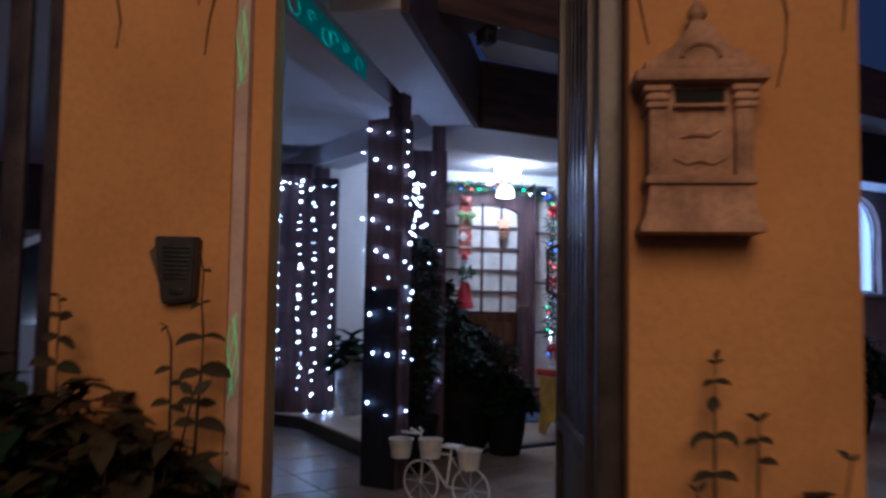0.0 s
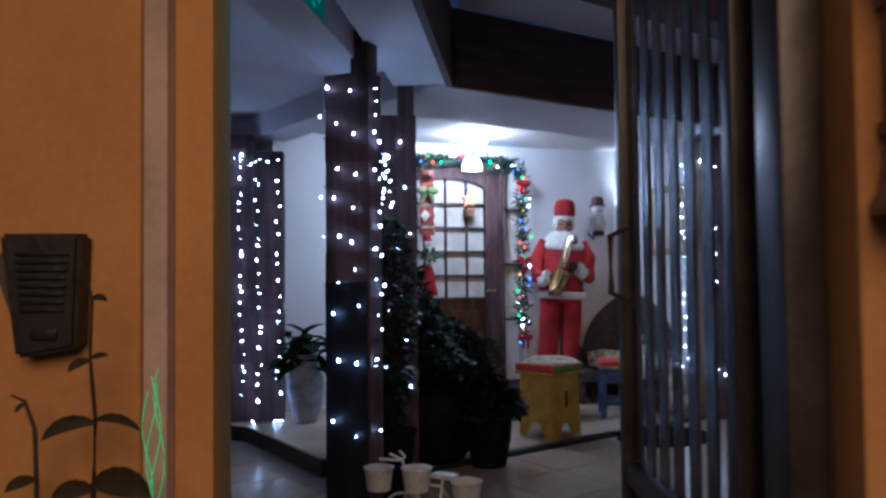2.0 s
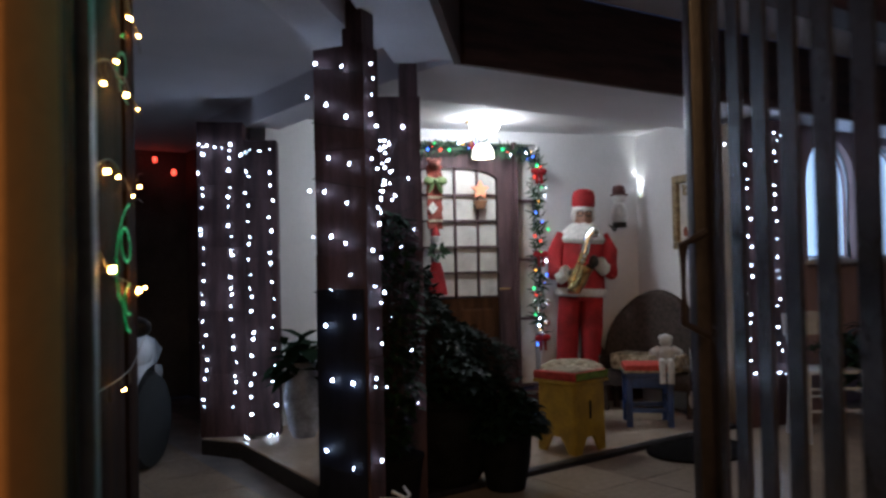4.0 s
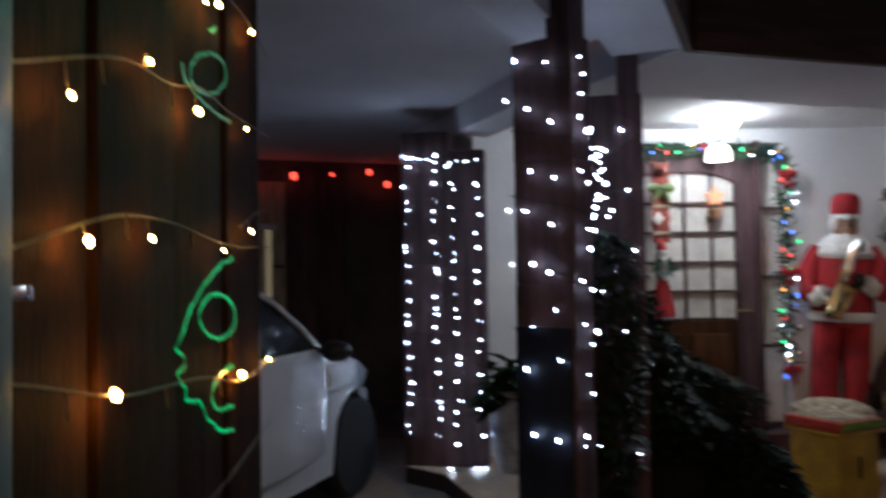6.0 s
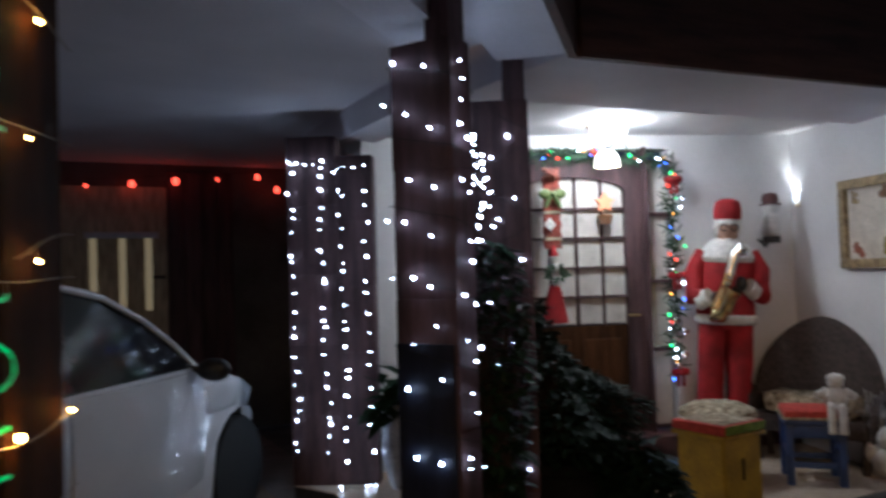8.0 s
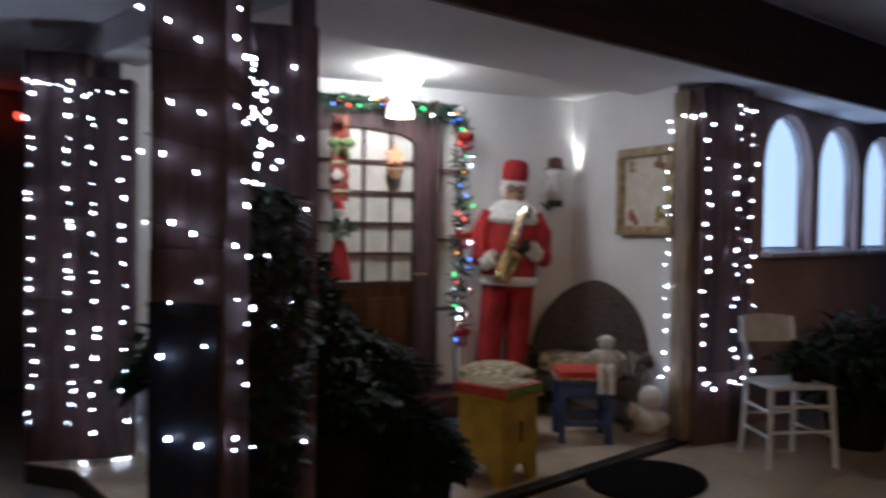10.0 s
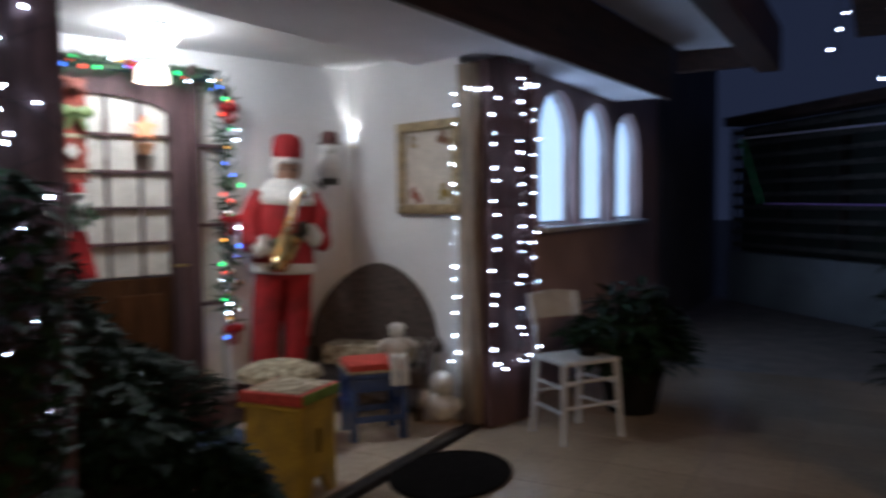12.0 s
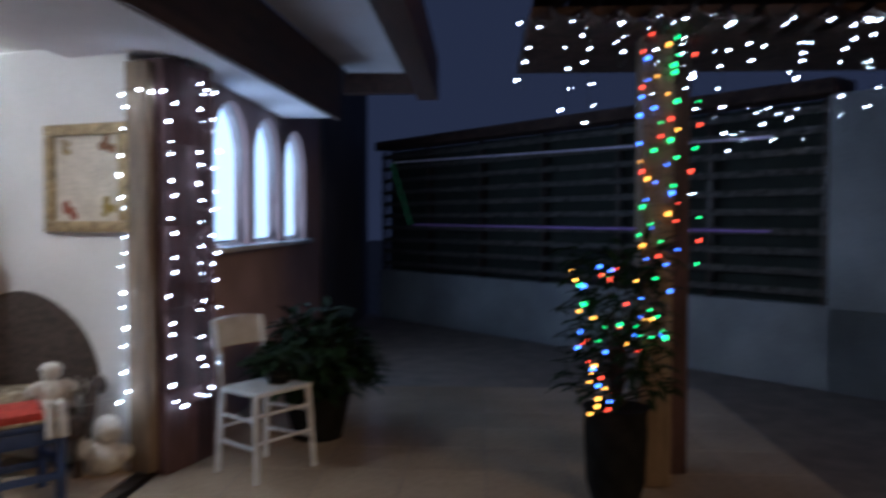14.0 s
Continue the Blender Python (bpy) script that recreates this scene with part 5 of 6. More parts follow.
part("handlebar", tube(BM(), [(-0.20, -0.09, 0.415), (-0.14, -0.04, 0.405), (-0.13, 0, 0.40), (-0.14, 0.04, 0.405), (-0.20, 0.09, 0.415)], 0.007, 6), WHITEIRON, root)
part("saddle", box(BM(), (0.10, 0, 0.35), (0.12, 0.07, 0.02), 0.008), WHITEIRON, root)
for x, z in ((-0.02, 0.30), (0.24, 0.27), (-0.23, 0.28)):
    part("basket", lathe(BM(), [(0.055, 0.0), (0.07, 0.10), (0.075, 0.105), (0.07, 0.107), (0.06, 0.10), (0.047, 0.01)], (x, -0.05, z - 0.02), 16), WHITEIRON, root)

# ---------- parked car ----------
KM = pose(2.042, 7.818, -0.003, 0, 0, 51) @ Matrix.Scale(0.93, 4)
root = thing("parked_car", KM, "white hatchback car parked in the carport, lights mirrored in its paint", "car")
# side outline, x forward from the front axle, z up
body = [(-3.25, 0.35), (-3.30, 0.62), (-3.22, 0.93), (-2.9, 0.96), (-0.55, 0.958), (-0.42, 0.94), (-0.22, 0.895), (0.0, 0.835), (0.22, 0.75), (0.40, 0.64), (0.49, 0.52), (0.51, 0.32), (0.45, 0.22), (0.36, 0.22)]
arch = [(0.36 * math.cos(a), 0.31 + 0.36 * math.sin(a)) for a in (i * math.pi / 10 for i in range(1, 10))]
under = [(-0.36, 0.22), (-2.1, 0.22)] + [(-2.46 + 0.36 * math.cos(a), 0.31 + 0.36 * math.sin(a)) for a in (i * math.pi / 10 for i in range(1, 10))] + [(-2.85, 0.22)]


def shell(outline, half):
    """A closed body whose half width at each point of its side outline is half(x, z)."""
    b2 = BM()
    sides = [[b2.verts.new((x, s * half(x, z), z)) for x, z in outline] for s in (-1, 1)]
    n = len(outline)
    b2.faces.new(sides[0])
    b2.faces.new(sides[1][::-1])
    for i in range(n):
        b2.faces.new((sides[0][i], sides[1][i], sides[1][(i + 1) % n], sides[0][(i + 1) % n]))
    bmesh.ops.triangulate(b2, faces=[f for f in b2.faces if len(f.verts) > 4])
    return b2


def cabin_half(x, z):
    return 0.81 - (z - 0.96) * 0.36


def bulged(x0, x1, z0, z1, s, n=12):
    """A pressed panel, domed outwards in both directions."""
    b2 = BM()
    grid = [[b2.verts.new((x0 + (x1 - x0) * i / n, s * (0.838 + 0.020 * (1 - (2 * j / n - 1) ** 2) + 0.055 * (x1 - x0) * (1 - (2 * i / n - 1) ** 2)), z0 + (z1 - z0) * j / n)) for j in range(n + 1)] for i in range(n + 1)]
    for i in range(n):
        for j in range(n):
            b2.faces.new((grid[i][j], grid[i + 1][j], grid[i + 1][j + 1], grid[i][j + 1]))
    rim = [grid[i][0] for i in range(n + 1)] + [grid[n][j] for j in range(1, n + 1)] + [grid[i][n] for i in range(n - 1, -1, -1)] + [grid[0][j] for j in range(n - 1, 0, -1)]
    back = [b2.verts.new((v.co.x, s * 0.80, v.co.z)) for v in rim]
    for i in range(len(rim)):
        k = (i + 1) % len(rim)
        b2.faces.new((rim[i], back[i], back[k], rim[k]))
    b2.faces.new(back)
    return b2


part("body_shell", shell(body + arch + under, lambda x, z: 0.84 * (1 - 1.1 * max(0, x - 0.1) ** 1.5)), CARWHITE, root)
part("window_band", shell([(-2.95, 0.955), (-0.47, 0.955), (-0.61, 1.08), (-0.81, 1.22), (-1.05, 1.34), (-1.6, 1.43), (-2.3, 1.42), (-2.75, 1.27)], cabin_half), CARGLASS, root)
part("car_roof", shell([(-2.80, 1.275), (-2.3, 1.425), (-1.6, 1.435), (-1.04, 1.345), (-1.06, 1.372), (-1.6, 1.475), (-2.3, 1.465), (-2.85, 1.30)], cabin_half), CARWHITE, root)
for s in (-1, 1):
    part("screen_pillar", tube(BM(), [(-0.46, s * 0.812, 0.955), (-0.60, s * 0.775, 1.085), (-0.80, s * 0.728, 1.225), (-1.05, s * 0.685, 1.345), (-1.35, s * 0.655, 1.405)], 0.016, 8), CARWHITE, root)
    part("door_pillar", tube(BM(), [(-1.5, s * 0.812, 0.955), (-1.5, s * 0.64, 1.43)], 0.02, 6), BLACK, root)
    for x0, x1, z0, z1, name in ((-1.48, -0.44, 0.36, 0.94, "front_door"), (-2.16, -1.51, 0.60, 0.94, "rear_door"), (-0.42, -0.06, 0.69, 0.845, "front_wing")):
        part(name, bulged(x0, x1, z0, z1, s), CARWHITE, root)
part("door_pull", box(BM(), (-1.32, -0.86, 0.86), (0.16, 0.02, 0.025), 0.008), CARWHITE, root)
bm = ball(BM(), (-0.50, -0.945, 0.945), 0.085, (0.55, 1.15, 0.72), 16, 10)
mir = part("side_mirror", bm, BLACK, root, "black side mirror")
part("stalk", tube(BM(), [(-0.52, -0.80, 0.955), (-0.51, -0.86, 0.945), (-0.50, -0.90, 0.94)], [0.022, 0.020, 0.024], 8), BLACK, mir)
for x in (0.0, -2.46):
    wheel = part("wheel", lathe(BM(), [(0.20, -0.09), (0.29, -0.09), (0.31, -0.06), (0.31, 0.06), (0.29, 0.09), (0.20, 0.09)], n=28), RUBBER, root)
    wheel.matrix_local = pose(x, -0.74, 0.31, 90, 0, 0)
    part("rim", lathe(BM(), [(0.0, 0.03), (0.05, 0.05), (0.19, 0.06), (0.205, 0.085), (0.205, -0.05), (0.0, -0.05)], n=20), CHROME, wheel)
    far = part("wheel", lathe(BM(), [(0.20, -0.09), (0.29, -0.09), (0.31, -0.06), (0.31, 0.06), (0.29, 0.09), (0.20, 0.09)], n=20), RUBBER, root)
    far.matrix_local = pose(x, 0.74, 0.31, 90, 0, 0)
part("headlight", ball(BM(), (0.40, -0.55, 0.70), 0.10, (1.2, 1.3, 0.6)), CHROME, root)
part("headlight", ball(BM(), (0.40, 0.55, 0.70), 0.10, (1.2, 1.3, 0.6)), CHROME, root)

# ---------- pale door behind the car ----------
root = thing("door_2", pose(2.22, 9.895, 0), "pale side door with narrow panes made to glow at the carport back", "door", kind="structure")
part("leaf", box(BM(), (0, 0, 1.05), (0.80, 0.05, 2.1), 0.005), mat("cream_door_paint", (0.55, 0.46, 0.30), 0.6, vary=0.3, scale=6, stretch=(5, 5, 0.8)), root)
# Glow added to the panes in place of the light on this door.
for x in (-0.22, 0.0, 0.20):
    part("narrow_pane", box(BM(), (x + 0.05, -0.03, 1.38), (0.055, 0.012, 0.60), 0.003), glow("glowing_cream_pane", (0.75, 0.58, 0.34), 0.16), root)
part("window_rail", box(BM(), (0.05, -0.034, 1.70), (0.56, 0.02, 0.05), 0.004), WHITEPAINT, root)
part("door_handle", box(BM(), (0.33, -0.05, 1.35), (0.10, 0.03, 0.025), 0.006), BLACK, root)
root = thing("door_3", pose(2.70, 9.91, 0), "dark wooden board door at the carport back", "door", kind="structure")
board = mesh_of("board", box(BM(), (0, 0, 1.12), (0.13, 0.03, 2.24), 0.006), DARKWOOD)
for i in range(4):
    ob = new("board", board)
    ob.parent, ob.location = root, (0.135 * i, 0, 0)

# ---------- right-hand yard: post, plant, roof ----------
root = thing("round_post", pose(6.22, 3.16, -0.003), "pale wooden post wound with coloured lights", "post")
part("shaft", box(BM(), (0, 0.02, 1.12), (0.17, 0.16, 2.24), 0.02), PILWOOD, root)
part("brace", box(BM(), (0.20, -0.10, 1.12), (0.16, 0.18, 2.24), 0.02), DARKWOOD, root)


def lit_shape(r):
    a, q = r.uniform(0, 6.28), math.sqrt(r.random())
    return (0.24 * q * math.cos(a), 0.24 * q * math.sin(a), 0.50 + 0.72 * r.random())


potted("potted_plant", pose(5.95, 3.41, -0.003), "leafy plant in a dark pot draped with coloured lights", [(0.11, 0), (0.14, 0.10), (0.15, 0.35), (0.145, 0.42), (0.16, 0.45), (0.14, 0.45)], POTDARK, LEAF, 520, 0.10, lit_shape, 31)
potted("potted_fern", pose(7.0, 5.05, -0.003), "bushy green fern in a pot behind the white chair", [(0.15, 0), (0.20, 0.25), (0.21, 0.28), (0.19, 0.28)], POTDARK, FERN, 900, 0.14, lambda r: (lambda a, q: (0.33 * q * math.cos(a), 0.33 * q * math.sin(a), 0.28 + 0.55 * (1 - 0.7 * q * q) * r.uniform(0.2, 1)))(r.uniform(0, 6.28), math.sqrt(r.random())), 33)
potted("potted_fern", pose(6.38, 5.13, 0.455), "small green fern in a pot on the white chair", [(0.05, 0), (0.07, 0.07), (0.075, 0.08), (0.068, 0.08)], POTDARK, FERN, 160, 0.09, lambda r: (lambda a, q: (0.15 * q * math.cos(a), 0.15 * q * math.sin(a), 0.08 + 0.12 * (1 - 0.6 * q * q) * r.uniform(0.2, 1)))(r.uniform(0, 6.28), math.sqrt(r.random())), 35)

# tiled roof over the yard post
RM = pose(6.22, 3.16, 0)
root = thing("garden_roof", RM, "small clay tiled garden roof edged with white icicle lights", "roof")
part("deck", prism(BM(), [(-0.35, 0.66), (-0.35, -2.2), (0.95, -2.2), (0.95, 0.66)], 2.24, 2.30), ROOFTILE, root)
tile = BM()
rows_ = [[tile.verts.new((x, r * math.cos(math.pi * i / 6), 0.8 * r * math.sin(math.pi * i / 6))) for i in range(7)] for x, r in ((0.0, 0.078), (0.42, 0.066))]
for i in range(6):
    tile.faces.new((rows_[0][i], rows_[0][i + 1], rows_[1][i + 1], rows_[1][i]))
bmesh.ops.solidify(tile, geom=tile.faces, thickness=0.012)
tile = mesh_of("roof_tile", tile, ROOFTILE)
for i in range(18):
    for j in range(3):
        ob = new("roof_tile", tile)
        ob.parent, ob.location = root, (-0.44 + 0.38 * j + 0.018 * ((i * 7) % 3), 0.58 - 0.156 * i, 2.305 + 0.016 * j)
    ob = new("eave_tile", tile)
    ob.parent, ob.matrix_local = root, pose(-0.47 + 0.020 * ((i * 5) % 4), 0.502 - 0.156 * i, 2.285, 180, 0, 0)

# LED rope on the grille
root = thing("led_rope", FM, "thin coloured light rope along the yard grille, mostly dark", "light rope")
part("upper_run", tube(BM(), [(0.45 + 0.49 * i, 0.20, 2.01 + 0.010 * i) for i in range(12)], 0.011, 6), glow("dim_white_rope", (0.75, 0.72, 1.0), 0.012), root)
part("end_drop", tube(BM(), [(5.86 - 0.06 * i, 0.20, 2.11 - 0.117 * i) for i in range(8)], 0.011, 6), glow("dim_green_rope", (0.2, 0.9, 0.4), 0.008), root)
part("lower_run", tube(BM(), [(0.45 + 0.445 * i, 0.20, 1.24 + 0.004 * i) for i in range(12)], 0.011, 6), glow("dim_violet_rope", (0.5, 0.3, 0.9), 0.010), root)

# ---------- street lamp behind the viewer ----------
root = thing("street_lamp", (-2.32, -2.92, -0.03), "tall steel street lamp with an orange lamp head", "street lamp")
part("pole", cyl(BM(), (0, 0, 0), (0, 0, 4.6), 0.06, 0.045, 14), STEEL, root)
part("arm", tube(BM(), [(0, 0, 4.5), (0.1, 0.1, 4.62), (0.28, 0.28, 4.64)], 0.03, 8), STEEL, root)
part("lamp_head", box(BM(), (0.32, 0.32, 4.62), (0.34, 0.16, 0.10), 0.03, turn=45), STEEL, root)

# ---------- string lights ----------


def strand(p, q, n, sway=0.012, colour="white"):
    p, q = Vector(p), Vector(q)
    out = []
    for i in range(n):
        f = i / max(1, n - 1)
        out.append((p.lerp(q, f) + Vector((jit(sway), jit(sway * 0.4), jit(0.034))), colour))
    return out


def on_post(m, items):
    return [((m @ Vector(p)), c) for p, c in items]


# middle post: bulbs spiralling up the faces
C1 = pose(2.715, 5.30, 0, 0, 0, -60)
pts = []
for x, z in ((0.03, 1.986), (0.15, 1.96), (0.076, 1.816), (0.167, 1.762), (-0.012, 1.856), (0.083, 1.607), (0.176, 1.577), (-0.008, 1.482), (0.061, 1.475), (0.162, 1.426), (0.005, 1.298), (0.089, 1.298), (0.153, 1.269), (0.171, 1.147), (0.083, 1.09), (0.187, 0.983), (0.055, 0.948), (0.081, 0.735), (0.174, 0.726), (0.05, 0.46), (0.17, 0.40)):
    pts.append(((x, -0.027, z), "white"))
for y, z in ((0.02, 1.968), (0.036, 1.915), (0.023, 1.847), (0.01, 1.77), (0.055, 1.73), (0.012, 1.596), (0.056, 1.56), (0.055, 1.407), (0.063, 1.344), (0.01, 1.24), (0.074, 1.21), (0.02, 1.10), (0.097, 1.072), (0.066, 1.033), (0.037, 0.937), (0.067, 0.872), (0.017, 0.742), (0.01, 0.712), (0.099, 0.698), (0.05, 0.42)):
    pts.append(((0.254, y, z), "white"))
turns = []
for k in range(8):
    z = 1.98 - 0.225 * k
    turns += [(-0.006, -0.012, z), (0.11, -0.013, z - 0.025), (0.236, -0.010, z - 0.05), (0.238, 0.06, z - 0.07), (0.236, 0.125, z - 0.09), (0.11, 0.126, z - 0.14), (-0.006, 0.125, z - 0.19)]
string_lights("white string lights wound around the middle post", [[C1 @ Vector(p) for p in turns]], on_post(C1, pts), 0.0060)
# bundle hanging between the two posts
bundle_top = Vector((3.03, 5.45, 2.0))
pts = []
for i in range(70):
    f = (i / 70) ** 0.75
    c = bundle_top.lerp(Vector((3.115, 5.44, 1.42)), f)
    pts.append((c + Vector((jit(0.012 + 0.075 * f), jit(0.05), jit(0.01))), "white"))
runs = [[Vector((2.93, 5.30, 2.02)), bundle_top] + [bundle_top.lerp(Vector((3.08 + 0.04 * k, 5.44, 1.42)), j / 14) + Vector((jit(0.02), jit(0.03), 0)) for j in range(1, 15)] for k in range(3)]
runs.append([bundle_top, Vector((3.27, 5.79, 1.98))])
string_lights("bundle of white lights hanging between the posts", runs, pts, 0.0056)
C2 = pose(3.25, 5.82, 0, 0, 0, -30)
pts = [((0.03 + 0.23 * ((k * 37) % 10) / 10, -0.015, 1.95 - 0.085 * k), "white") for k in range(19)]
string_lights("white string lights on the broad post", [[C2 @ Vector((0.16 + 0.13 * math.sin(i * 1.1), -0.012, 1.95 - 0.06 * i)) for i in range(26)]], on_post(C2, pts), 0.0060)
# carport posts: hanging strands
L1, L2 = pose(2.98, 7.50, 0, 0, 0, -30), pose(3.215, 7.30, 0, 0, 0, -30)
for m, x, top, n in ((L1, 0.03, 1.98, 21), (L1, 0.21, 1.96, 22), (L2, 0.03, 1.92, 20), (L2, 0.17, 1.93, 17)):
    items = strand((x, -0.036, top), (x + 0.015, -0.036, 0.28), n, 0.018)
    string_lights("hanging strand of white lights on a carport post", [[m @ Vector((x + 0.006 * math.sin(i), -0.030, top - 0.115 * i)) for i in range(16)]], on_post(m, items), 0.0070, group="hanging strands")
items = [((0.02 + 0.05 * i, -0.036, 1.98 + jit(0.015)), "white") for i in range(5)] + [((0.28 + 0.06 * i, 0.0, 1.94 + jit(0.02)), "white") for i in range(3)]
string_lights("row of white lights along the top of the carport post", [[L1 @ Vector((0.02 + 0.05 * i, -0.014, 1.985)) for i in range(7)]], on_post(L1, items), 0.0070)
for y in (0.075, 0.135):
    items = [((-0.008, y + dy, z), c) for (_, dy, z), c in strand((0, 0, 1.96), (0, 0, 0.30), 19, 0.03)]
    string_lights("hanging strand of white lights on the car side of a post", [[L1 @ Vector((-0.006, y + 0.006 * math.sin(i), 1.96 - 0.115 * i)) for i in range(15)]], on_post(L1, items), 0.0062, group="hanging strands")
# coil lying on the floor
pts = [(Vector((3.27 + jit(0.14), 7.21 + jit(0.04), 0.112 + rnd.random() * 0.02)), "white") for _ in range(8)]
string_lights("coil of white lights lying on the porch floor", [[Vector((3.27 + 0.12 * math.cos(i * 0.8), 7.21 + 0.04 * math.sin(i * 0.8), 0.106 + 0.001 * i)) for i in range(30)]], pts, 0.0048)
# porch post and pilaster strands
P0 = HM @ pose(1.412, -1.14, 0, 0, 0, -90)
P2 = pose(6.25, 5.66, 0, 0, 0, -18)
for m, x, top, low, n in ((P0, 0.0, 1.97, 0.26, 18), (P2, -0.035, 1.96, 0.40, 16), (P2, 0.195, 2.03, 0.40, 17), (P2, 0.325, 2.0, 0.44, 16)):
    items = strand((x, -0.042, top), (x, -0.042, low), n, 0.026)
    string_lights("hanging strand of white lights on a porch post", [[m @ Vector((x + 0.008 * math.sin(i * 1.7), -0.034, top + (low - top) * i / 14)) for i in range(15)]], on_post(m, items), 0.0070, group="porch strands")
head = [P0 @ Vector((0, -0.042, 1.99)), P2 @ Vector((-0.04, -0.042, 1.985))]
string_lights("row of white lights across the pilaster head", [[head[0].lerp(head[1], i / 6) for i in range(7)]], [(head[0].lerp(head[1], f) + Vector((0, 0, jit(0.01))), "white") for f in (0.38, 0.62, 0.85)], 0.0070)
items = [((x, -0.042, z), "white") for x, z in ((-0.01, 0.385), (0.045, 0.345), (0.16, 0.385), (0.24, 0.36), (0.27, 0.40), (0.20, 2.06), (0.255, 2.035), (0.30, 2.02))]
string_lights("sagging loops of white lights on the porch post", [[P2 @ Vector((-0.03 + 0.06 * i, -0.034, 0.40 - 0.06 * math.sin(math.pi * i / 6))) for i in range(7)], [P2 @ Vector((0.19 + 0.04 * i, -0.034, 2.06 - 0.018 * i)) for i in range(4)]], on_post(P2, items), 0.0070)
# warm strings on the board wall: three swags
def swag(knots, bulbs, drops):
    """A cable through (x, z) knots on the board wall, with bulbs hanging from it on short leads."""
    xs, zs = [k[0] for k in knots], [k[1] for k in knots]
    n = 26
    raw = [xs[0] + (xs[-1] - xs[0]) * i / n for i in range(n + 1)]
    curve = [(x, -0.013, float(np.interp([x - 0.04, x, x + 0.04], xs, zs).mean())) for x in raw]
    leads = [[(x, -0.013, float(np.interp(x, xs, zs))), (x + 0.003, -0.014, float(np.interp(x, xs, zs)) - 0.022)] for x in drops]
    leads += [[(x, -0.013, float(np.interp(x, xs, zs))), (x, -0.015, z + 0.006)] for x, z in bulbs]
    string_lights("warm white string lights swagged along the board wall", [[WM @ Vector(p) for p in c] for c in [curve] + leads], on_post(WM, [((x, -0.018, z), "warm") for x, z in bulbs]), 0.0036, WIREMAT, 0.0011, "warm swags")


swag([(0.28, 1.66), (0.55, 1.70), (0.79, 1.64), (0.97, 1.65), (1.10, 1.63)], [(0.73, 1.595), (0.786, 1.611), (0.967, 1.632)], [0.50])
swag([(0.28, 1.40), (0.37, 1.43), (0.50, 1.468), (0.64, 1.470), (0.73, 1.50), (0.82, 1.488), (0.94, 1.495), (1.10, 1.50)], [(0.386, 1.407), (0.546, 1.475), (0.70, 1.460), (0.93, 1.482)], [0.45, 0.62])
swag([(0.28, 1.285), (0.34, 1.300), (0.487, 1.330), (0.64, 1.330), (0.76, 1.318), (0.90, 1.312), (1.03, 1.318), (1.10, 1.32)], [(0.415, 1.302), (0.55, 1.310), (0.805, 1.306)], [0.50, 0.68, 0.87])
swag([(0.28, 1.215), (0.38, 1.195), (0.485, 1.172), (0.67, 1.162), (0.75, 1.157), (0.89, 1.128), (1.03, 1.130), (1.10, 1.15)], [(0.465, 1.178), (0.893, 1.140), (1.068, 1.142)], [0.384, 0.60, 0.80])
swag([(0.28, 1.04), (0.55, 1.02), (0.80, 1.01), (1.10, 1.04)], [(0.60, 1.0)], [0.45, 0.74])
swag([(0.90, 1.335), (1.0, 1.37), (1.10, 1.38)], [(0.955, 1.338)], [])
# red lamps at the back of the carport
items = [(Vector((1.66 + 0.342 * i, 9.80, 2.06 + 0.027 * i + 0.004 * (i % 2))), "red") for i in range(6)] + [(Vector((3.54, 9.80, 2.09)), "red")]
string_lights("row of red lamps along the carport back", [[Vector((1.2 + 0.34 * i, 9.82, 2.09 + 0.024 * i)) for i in range(8)]], items, 0.028)
# coloured lights on the yard post and plant
yard_pal = ["red", "green", "blue", "amber", "blue", "green"]
items = []
wire = []
for i in range(64):
    f = i / 64
    a = i * 2.4
    p = Vector((6.22 - 0.095, 3.18, 0)) + Vector((0, 0.095 * math.sin(a), 1.15 + 1.1 * f)) + Vector((jit(0.01), 0, 0))
    wire.append(p + Vector((0.008, 0, 0)))
    if i % 2 == 0 or i % 3 == 0:
        items.append((p, yard_pal[(i * 7 + i // 4) % 6]))
string_lights("coloured string lights wound around the yard post", [wire], items, 0.0078)
items = [(Vector((6.36 + jit(0.02), 2.94 + jit(0.03), 1.1 + 0.12 * i)), ("green", "red", "green", "white", "red")[i % 5]) for i in range(10)]
string_lights("coloured string lights on the dark yard post", [[Vector((6.36, 2.95, 1.1 + 0.12 * i)) for i in range(10)]], items, 0.0085)
items = []
for i in range(48):
    a, q = rnd.uniform(0, 6.28), math.sqrt(rnd.random())
    items.append((Vector((5.92 + 0.23 * q * math.cos(a), 3.40 + 0.25 * q * math.sin(a), 0.72 + 0.45 * rnd.random())), yard_pal[i % 6]))
for i in range(14):
    items.append((Vector((5.74 + jit(0.02), 3.52 + jit(0.05), 0.46 + 0.018 * i)), ("amber", "red", "amber", "blue")[i % 4]))
string_lights("coloured string lights draped over the potted plant", [[Vector((5.92 + 0.2 * math.cos(i * 0.9), 3.40 + 0.2 * math.sin(i * 0.9), 0.75 + 0.01 * i)) for i in range(36)]], items, 0.0078)
# icicle lights along the garden roof
items, wires = [], []
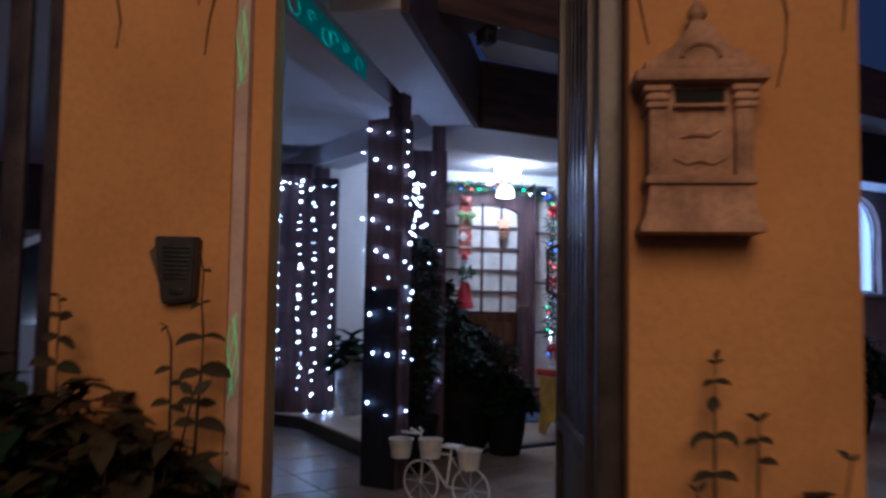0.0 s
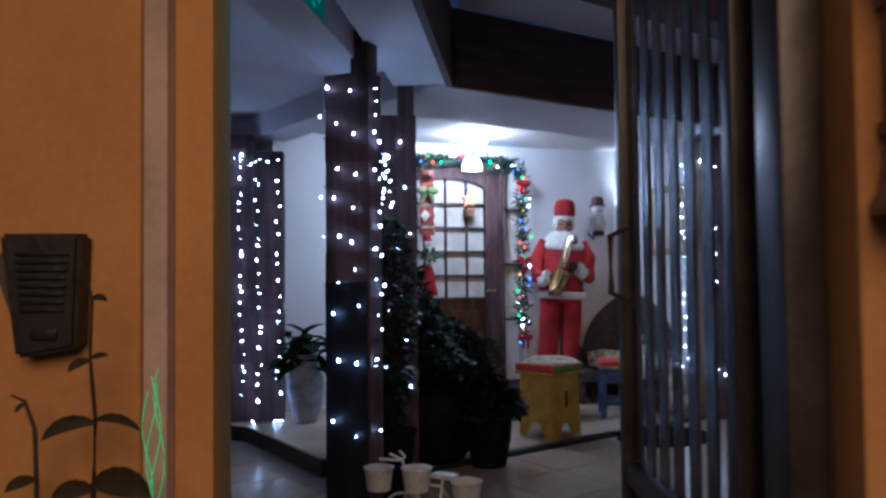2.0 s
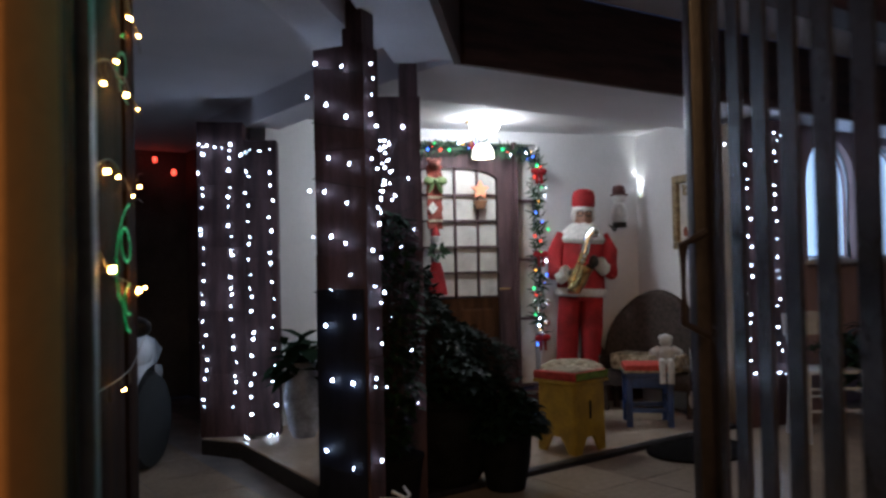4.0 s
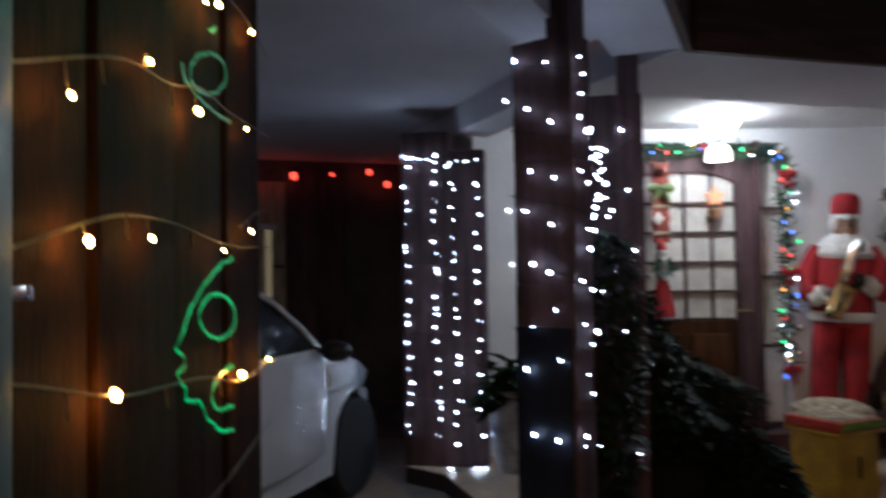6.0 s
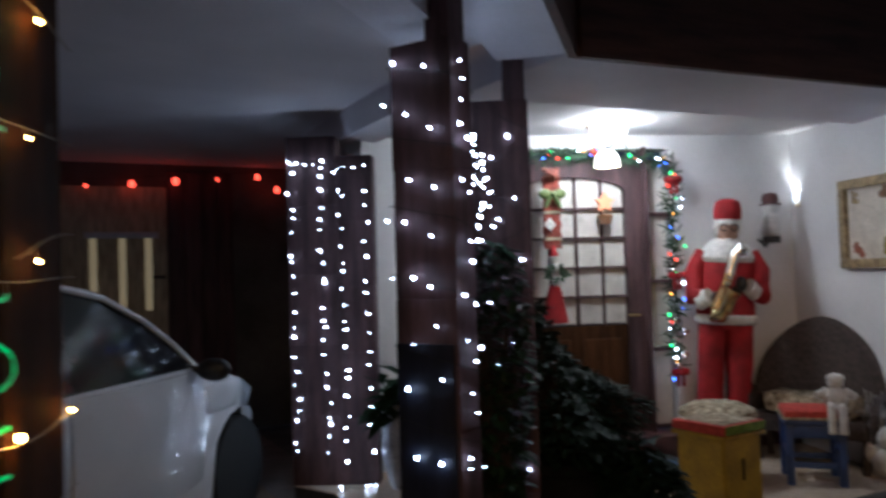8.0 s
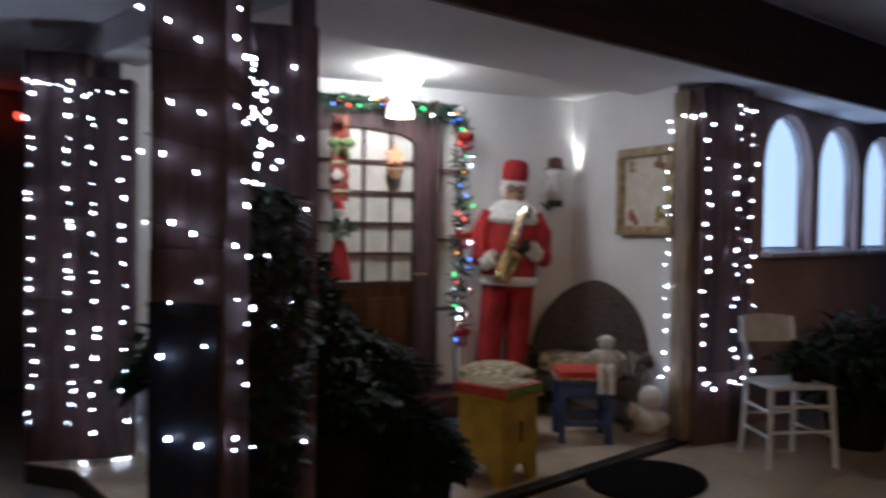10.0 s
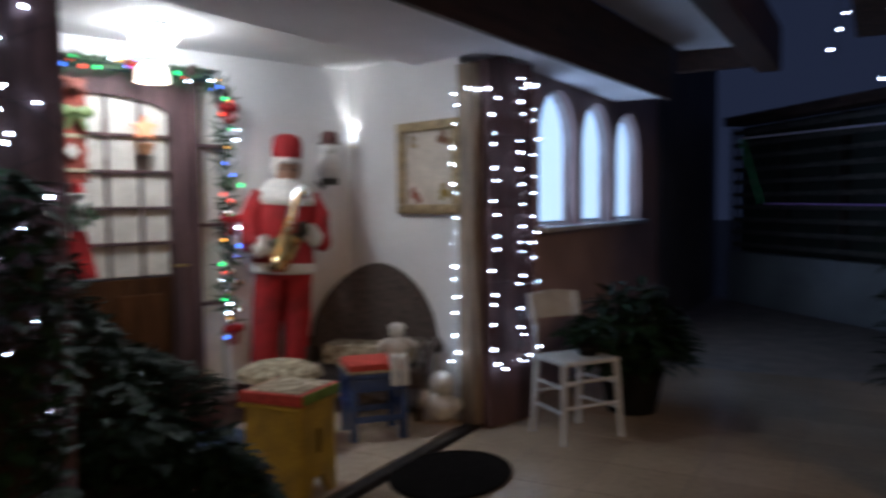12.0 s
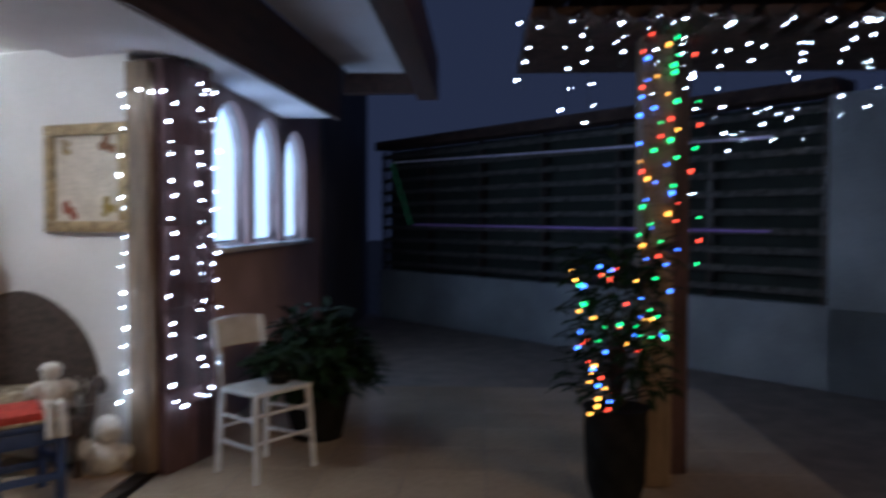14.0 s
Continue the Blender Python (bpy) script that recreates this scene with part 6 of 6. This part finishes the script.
for k in range(30):
    y = 3.82 - 0.062 * k + jit(0.04)
    n = (4, 1, 5, 2, 6, 1, 3, 2, 1, 4)[k % 10]
    x = 5.84 + jit(0.02)
    step = rnd.uniform(0.07, 0.11)
    wires.append([Vector((x, y, 2.235 - step * j)) for j in range(n + 1)])
    items += [(Vector((x + jit(0.02), y + jit(0.03), 2.215 - step * j + jit(0.03))), "white") for j in range(n)]
for k in range(16):
    items.append((Vector((8.0, 1.75 + 0.04 * k, 2.0 + jit(0.2))), "white"))
string_lights("white icicle lights along the edge of the garden roof", wires, items, 0.0046)
# small projector under the eaves
root = thing("light_projector", (2.97, 4.50, 2.36), "small dark projector fixed under the eaves beam", "projector")
part("case", box(BM(), (0, 0, 0), (0.07, 0.09, 0.075), 0.01), BLACK, root)
part("lens", cyl(BM(), (0, -0.045, -0.01), (-0.008, -0.056, -0.014), 0.018, n=14), CARGLASS, root)
# green light drawing on the board wall: glowing tubes stand in for projected lines


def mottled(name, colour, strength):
    """A glow of uneven strength, standing in for projected light on a grainy surface."""
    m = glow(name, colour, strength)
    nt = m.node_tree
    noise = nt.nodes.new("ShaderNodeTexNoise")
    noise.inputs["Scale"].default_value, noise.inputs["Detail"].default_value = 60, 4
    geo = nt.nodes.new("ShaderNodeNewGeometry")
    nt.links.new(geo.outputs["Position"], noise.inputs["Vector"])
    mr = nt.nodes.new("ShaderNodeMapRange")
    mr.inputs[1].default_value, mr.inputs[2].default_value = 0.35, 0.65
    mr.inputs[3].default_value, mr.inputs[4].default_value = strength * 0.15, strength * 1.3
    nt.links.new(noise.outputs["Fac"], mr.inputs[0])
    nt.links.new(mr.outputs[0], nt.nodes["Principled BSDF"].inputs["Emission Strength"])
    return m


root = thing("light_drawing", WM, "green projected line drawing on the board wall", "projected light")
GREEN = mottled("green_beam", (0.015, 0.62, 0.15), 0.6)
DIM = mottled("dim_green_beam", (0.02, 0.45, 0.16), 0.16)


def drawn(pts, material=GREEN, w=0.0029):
    """A wavering glowing tube for a projected line, thicker and thinner along its way."""
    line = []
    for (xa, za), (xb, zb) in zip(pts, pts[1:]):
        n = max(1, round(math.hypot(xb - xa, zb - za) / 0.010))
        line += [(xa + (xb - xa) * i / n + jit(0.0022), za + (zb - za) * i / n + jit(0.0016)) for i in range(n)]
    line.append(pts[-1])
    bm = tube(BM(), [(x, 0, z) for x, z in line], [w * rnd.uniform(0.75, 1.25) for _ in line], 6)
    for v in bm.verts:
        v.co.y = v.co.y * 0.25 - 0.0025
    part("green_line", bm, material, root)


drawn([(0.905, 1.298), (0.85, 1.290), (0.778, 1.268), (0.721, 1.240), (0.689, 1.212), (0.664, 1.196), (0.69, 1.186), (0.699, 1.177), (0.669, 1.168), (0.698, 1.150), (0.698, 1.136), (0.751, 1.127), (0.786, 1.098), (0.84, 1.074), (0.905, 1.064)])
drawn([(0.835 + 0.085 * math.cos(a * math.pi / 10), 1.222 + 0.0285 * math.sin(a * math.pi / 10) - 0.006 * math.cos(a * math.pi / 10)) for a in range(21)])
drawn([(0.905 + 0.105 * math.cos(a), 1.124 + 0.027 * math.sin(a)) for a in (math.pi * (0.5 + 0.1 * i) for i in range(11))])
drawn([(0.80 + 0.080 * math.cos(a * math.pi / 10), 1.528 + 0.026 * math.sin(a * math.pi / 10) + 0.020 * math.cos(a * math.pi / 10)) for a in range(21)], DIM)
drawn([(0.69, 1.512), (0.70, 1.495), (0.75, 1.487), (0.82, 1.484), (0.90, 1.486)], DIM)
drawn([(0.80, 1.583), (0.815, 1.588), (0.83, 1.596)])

ca, cb = Vector((1.78, 4.14, 0)), Vector((3.00, 5.38, 0))
cd = (cb - ca).normalized()
cn = Vector((cd.y, -cd.x, 0))
root = thing("light_drawing", Matrix.Identity(4), "small cyan projected rings on the cross beam", "projected light")
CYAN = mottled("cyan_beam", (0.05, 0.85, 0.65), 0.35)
# Thin glowing sheet and rings imitate the cyan light thrown on the beam.
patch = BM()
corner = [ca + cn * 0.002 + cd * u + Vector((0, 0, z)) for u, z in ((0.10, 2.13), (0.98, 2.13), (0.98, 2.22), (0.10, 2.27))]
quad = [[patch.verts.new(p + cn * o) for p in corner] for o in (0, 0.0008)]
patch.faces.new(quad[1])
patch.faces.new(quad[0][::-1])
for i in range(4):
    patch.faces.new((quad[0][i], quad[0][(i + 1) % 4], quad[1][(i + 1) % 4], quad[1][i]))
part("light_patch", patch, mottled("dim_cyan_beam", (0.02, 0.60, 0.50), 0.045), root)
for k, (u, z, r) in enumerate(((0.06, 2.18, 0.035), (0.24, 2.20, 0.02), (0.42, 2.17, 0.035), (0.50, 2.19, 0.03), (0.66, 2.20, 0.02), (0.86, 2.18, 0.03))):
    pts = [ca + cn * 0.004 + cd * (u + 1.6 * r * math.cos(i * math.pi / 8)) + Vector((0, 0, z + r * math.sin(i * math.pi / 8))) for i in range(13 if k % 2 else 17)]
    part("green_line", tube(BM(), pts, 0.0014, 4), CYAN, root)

root = thing("light_drawing", GM, "faint green projected lines on the pale pillar edge", "projected light")
# Fine glowing tubes take the place of green light on the pillar edge.
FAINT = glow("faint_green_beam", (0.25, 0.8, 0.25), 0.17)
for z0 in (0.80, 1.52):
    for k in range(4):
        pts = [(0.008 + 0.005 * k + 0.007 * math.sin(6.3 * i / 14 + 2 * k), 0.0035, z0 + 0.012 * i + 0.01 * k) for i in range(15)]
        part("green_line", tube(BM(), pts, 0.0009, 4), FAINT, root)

# ---------- floor tiles ----------
def tiles(parent, material, origin, nx, ny, size, z, turn, keep):
    me = mesh_of("tile", box(BM(), (0, 0, 0), (size - 0.006, size - 0.006, 0.012), 0.0015), material, False)
    c, s = math.cos(radians(turn)), math.sin(radians(turn))
    for i in range(nx):
        for j in range(ny):
            x, y = origin[0] + c * size * (i + 0.5) - s * size * (j + 0.5), origin[1] + s * size * (i + 0.5) + c * size * (j + 0.5)
            if keep(x, y):
                ob = new("tile", me)
                ob.parent, ob.matrix_world = parent, pose(x, y, z, 0, 0, turn)


tiles(porch_floor, PORCHTILE, (3.41, 5.85), 8, 6, 0.41, 0.004, 0, lambda x, y: y < 8.15 - 0.33 * (x - 3.4) and x < 6.2 + 0.31 * (y - 5.85))
tiles(yard_floor, FLOORMAT, (1.2, 2.3), 17, 8, 0.43, -0.009, 0, lambda x, y: y < 5.55 and y > 3.4 - 0.62 * (x - 1.6) and y > 0.9)
tiles(yard_floor, FLOORMAT, (-0.95, 5.74), 10, 9, 0.43, -0.009, 0, lambda x, y: x < 3.12)
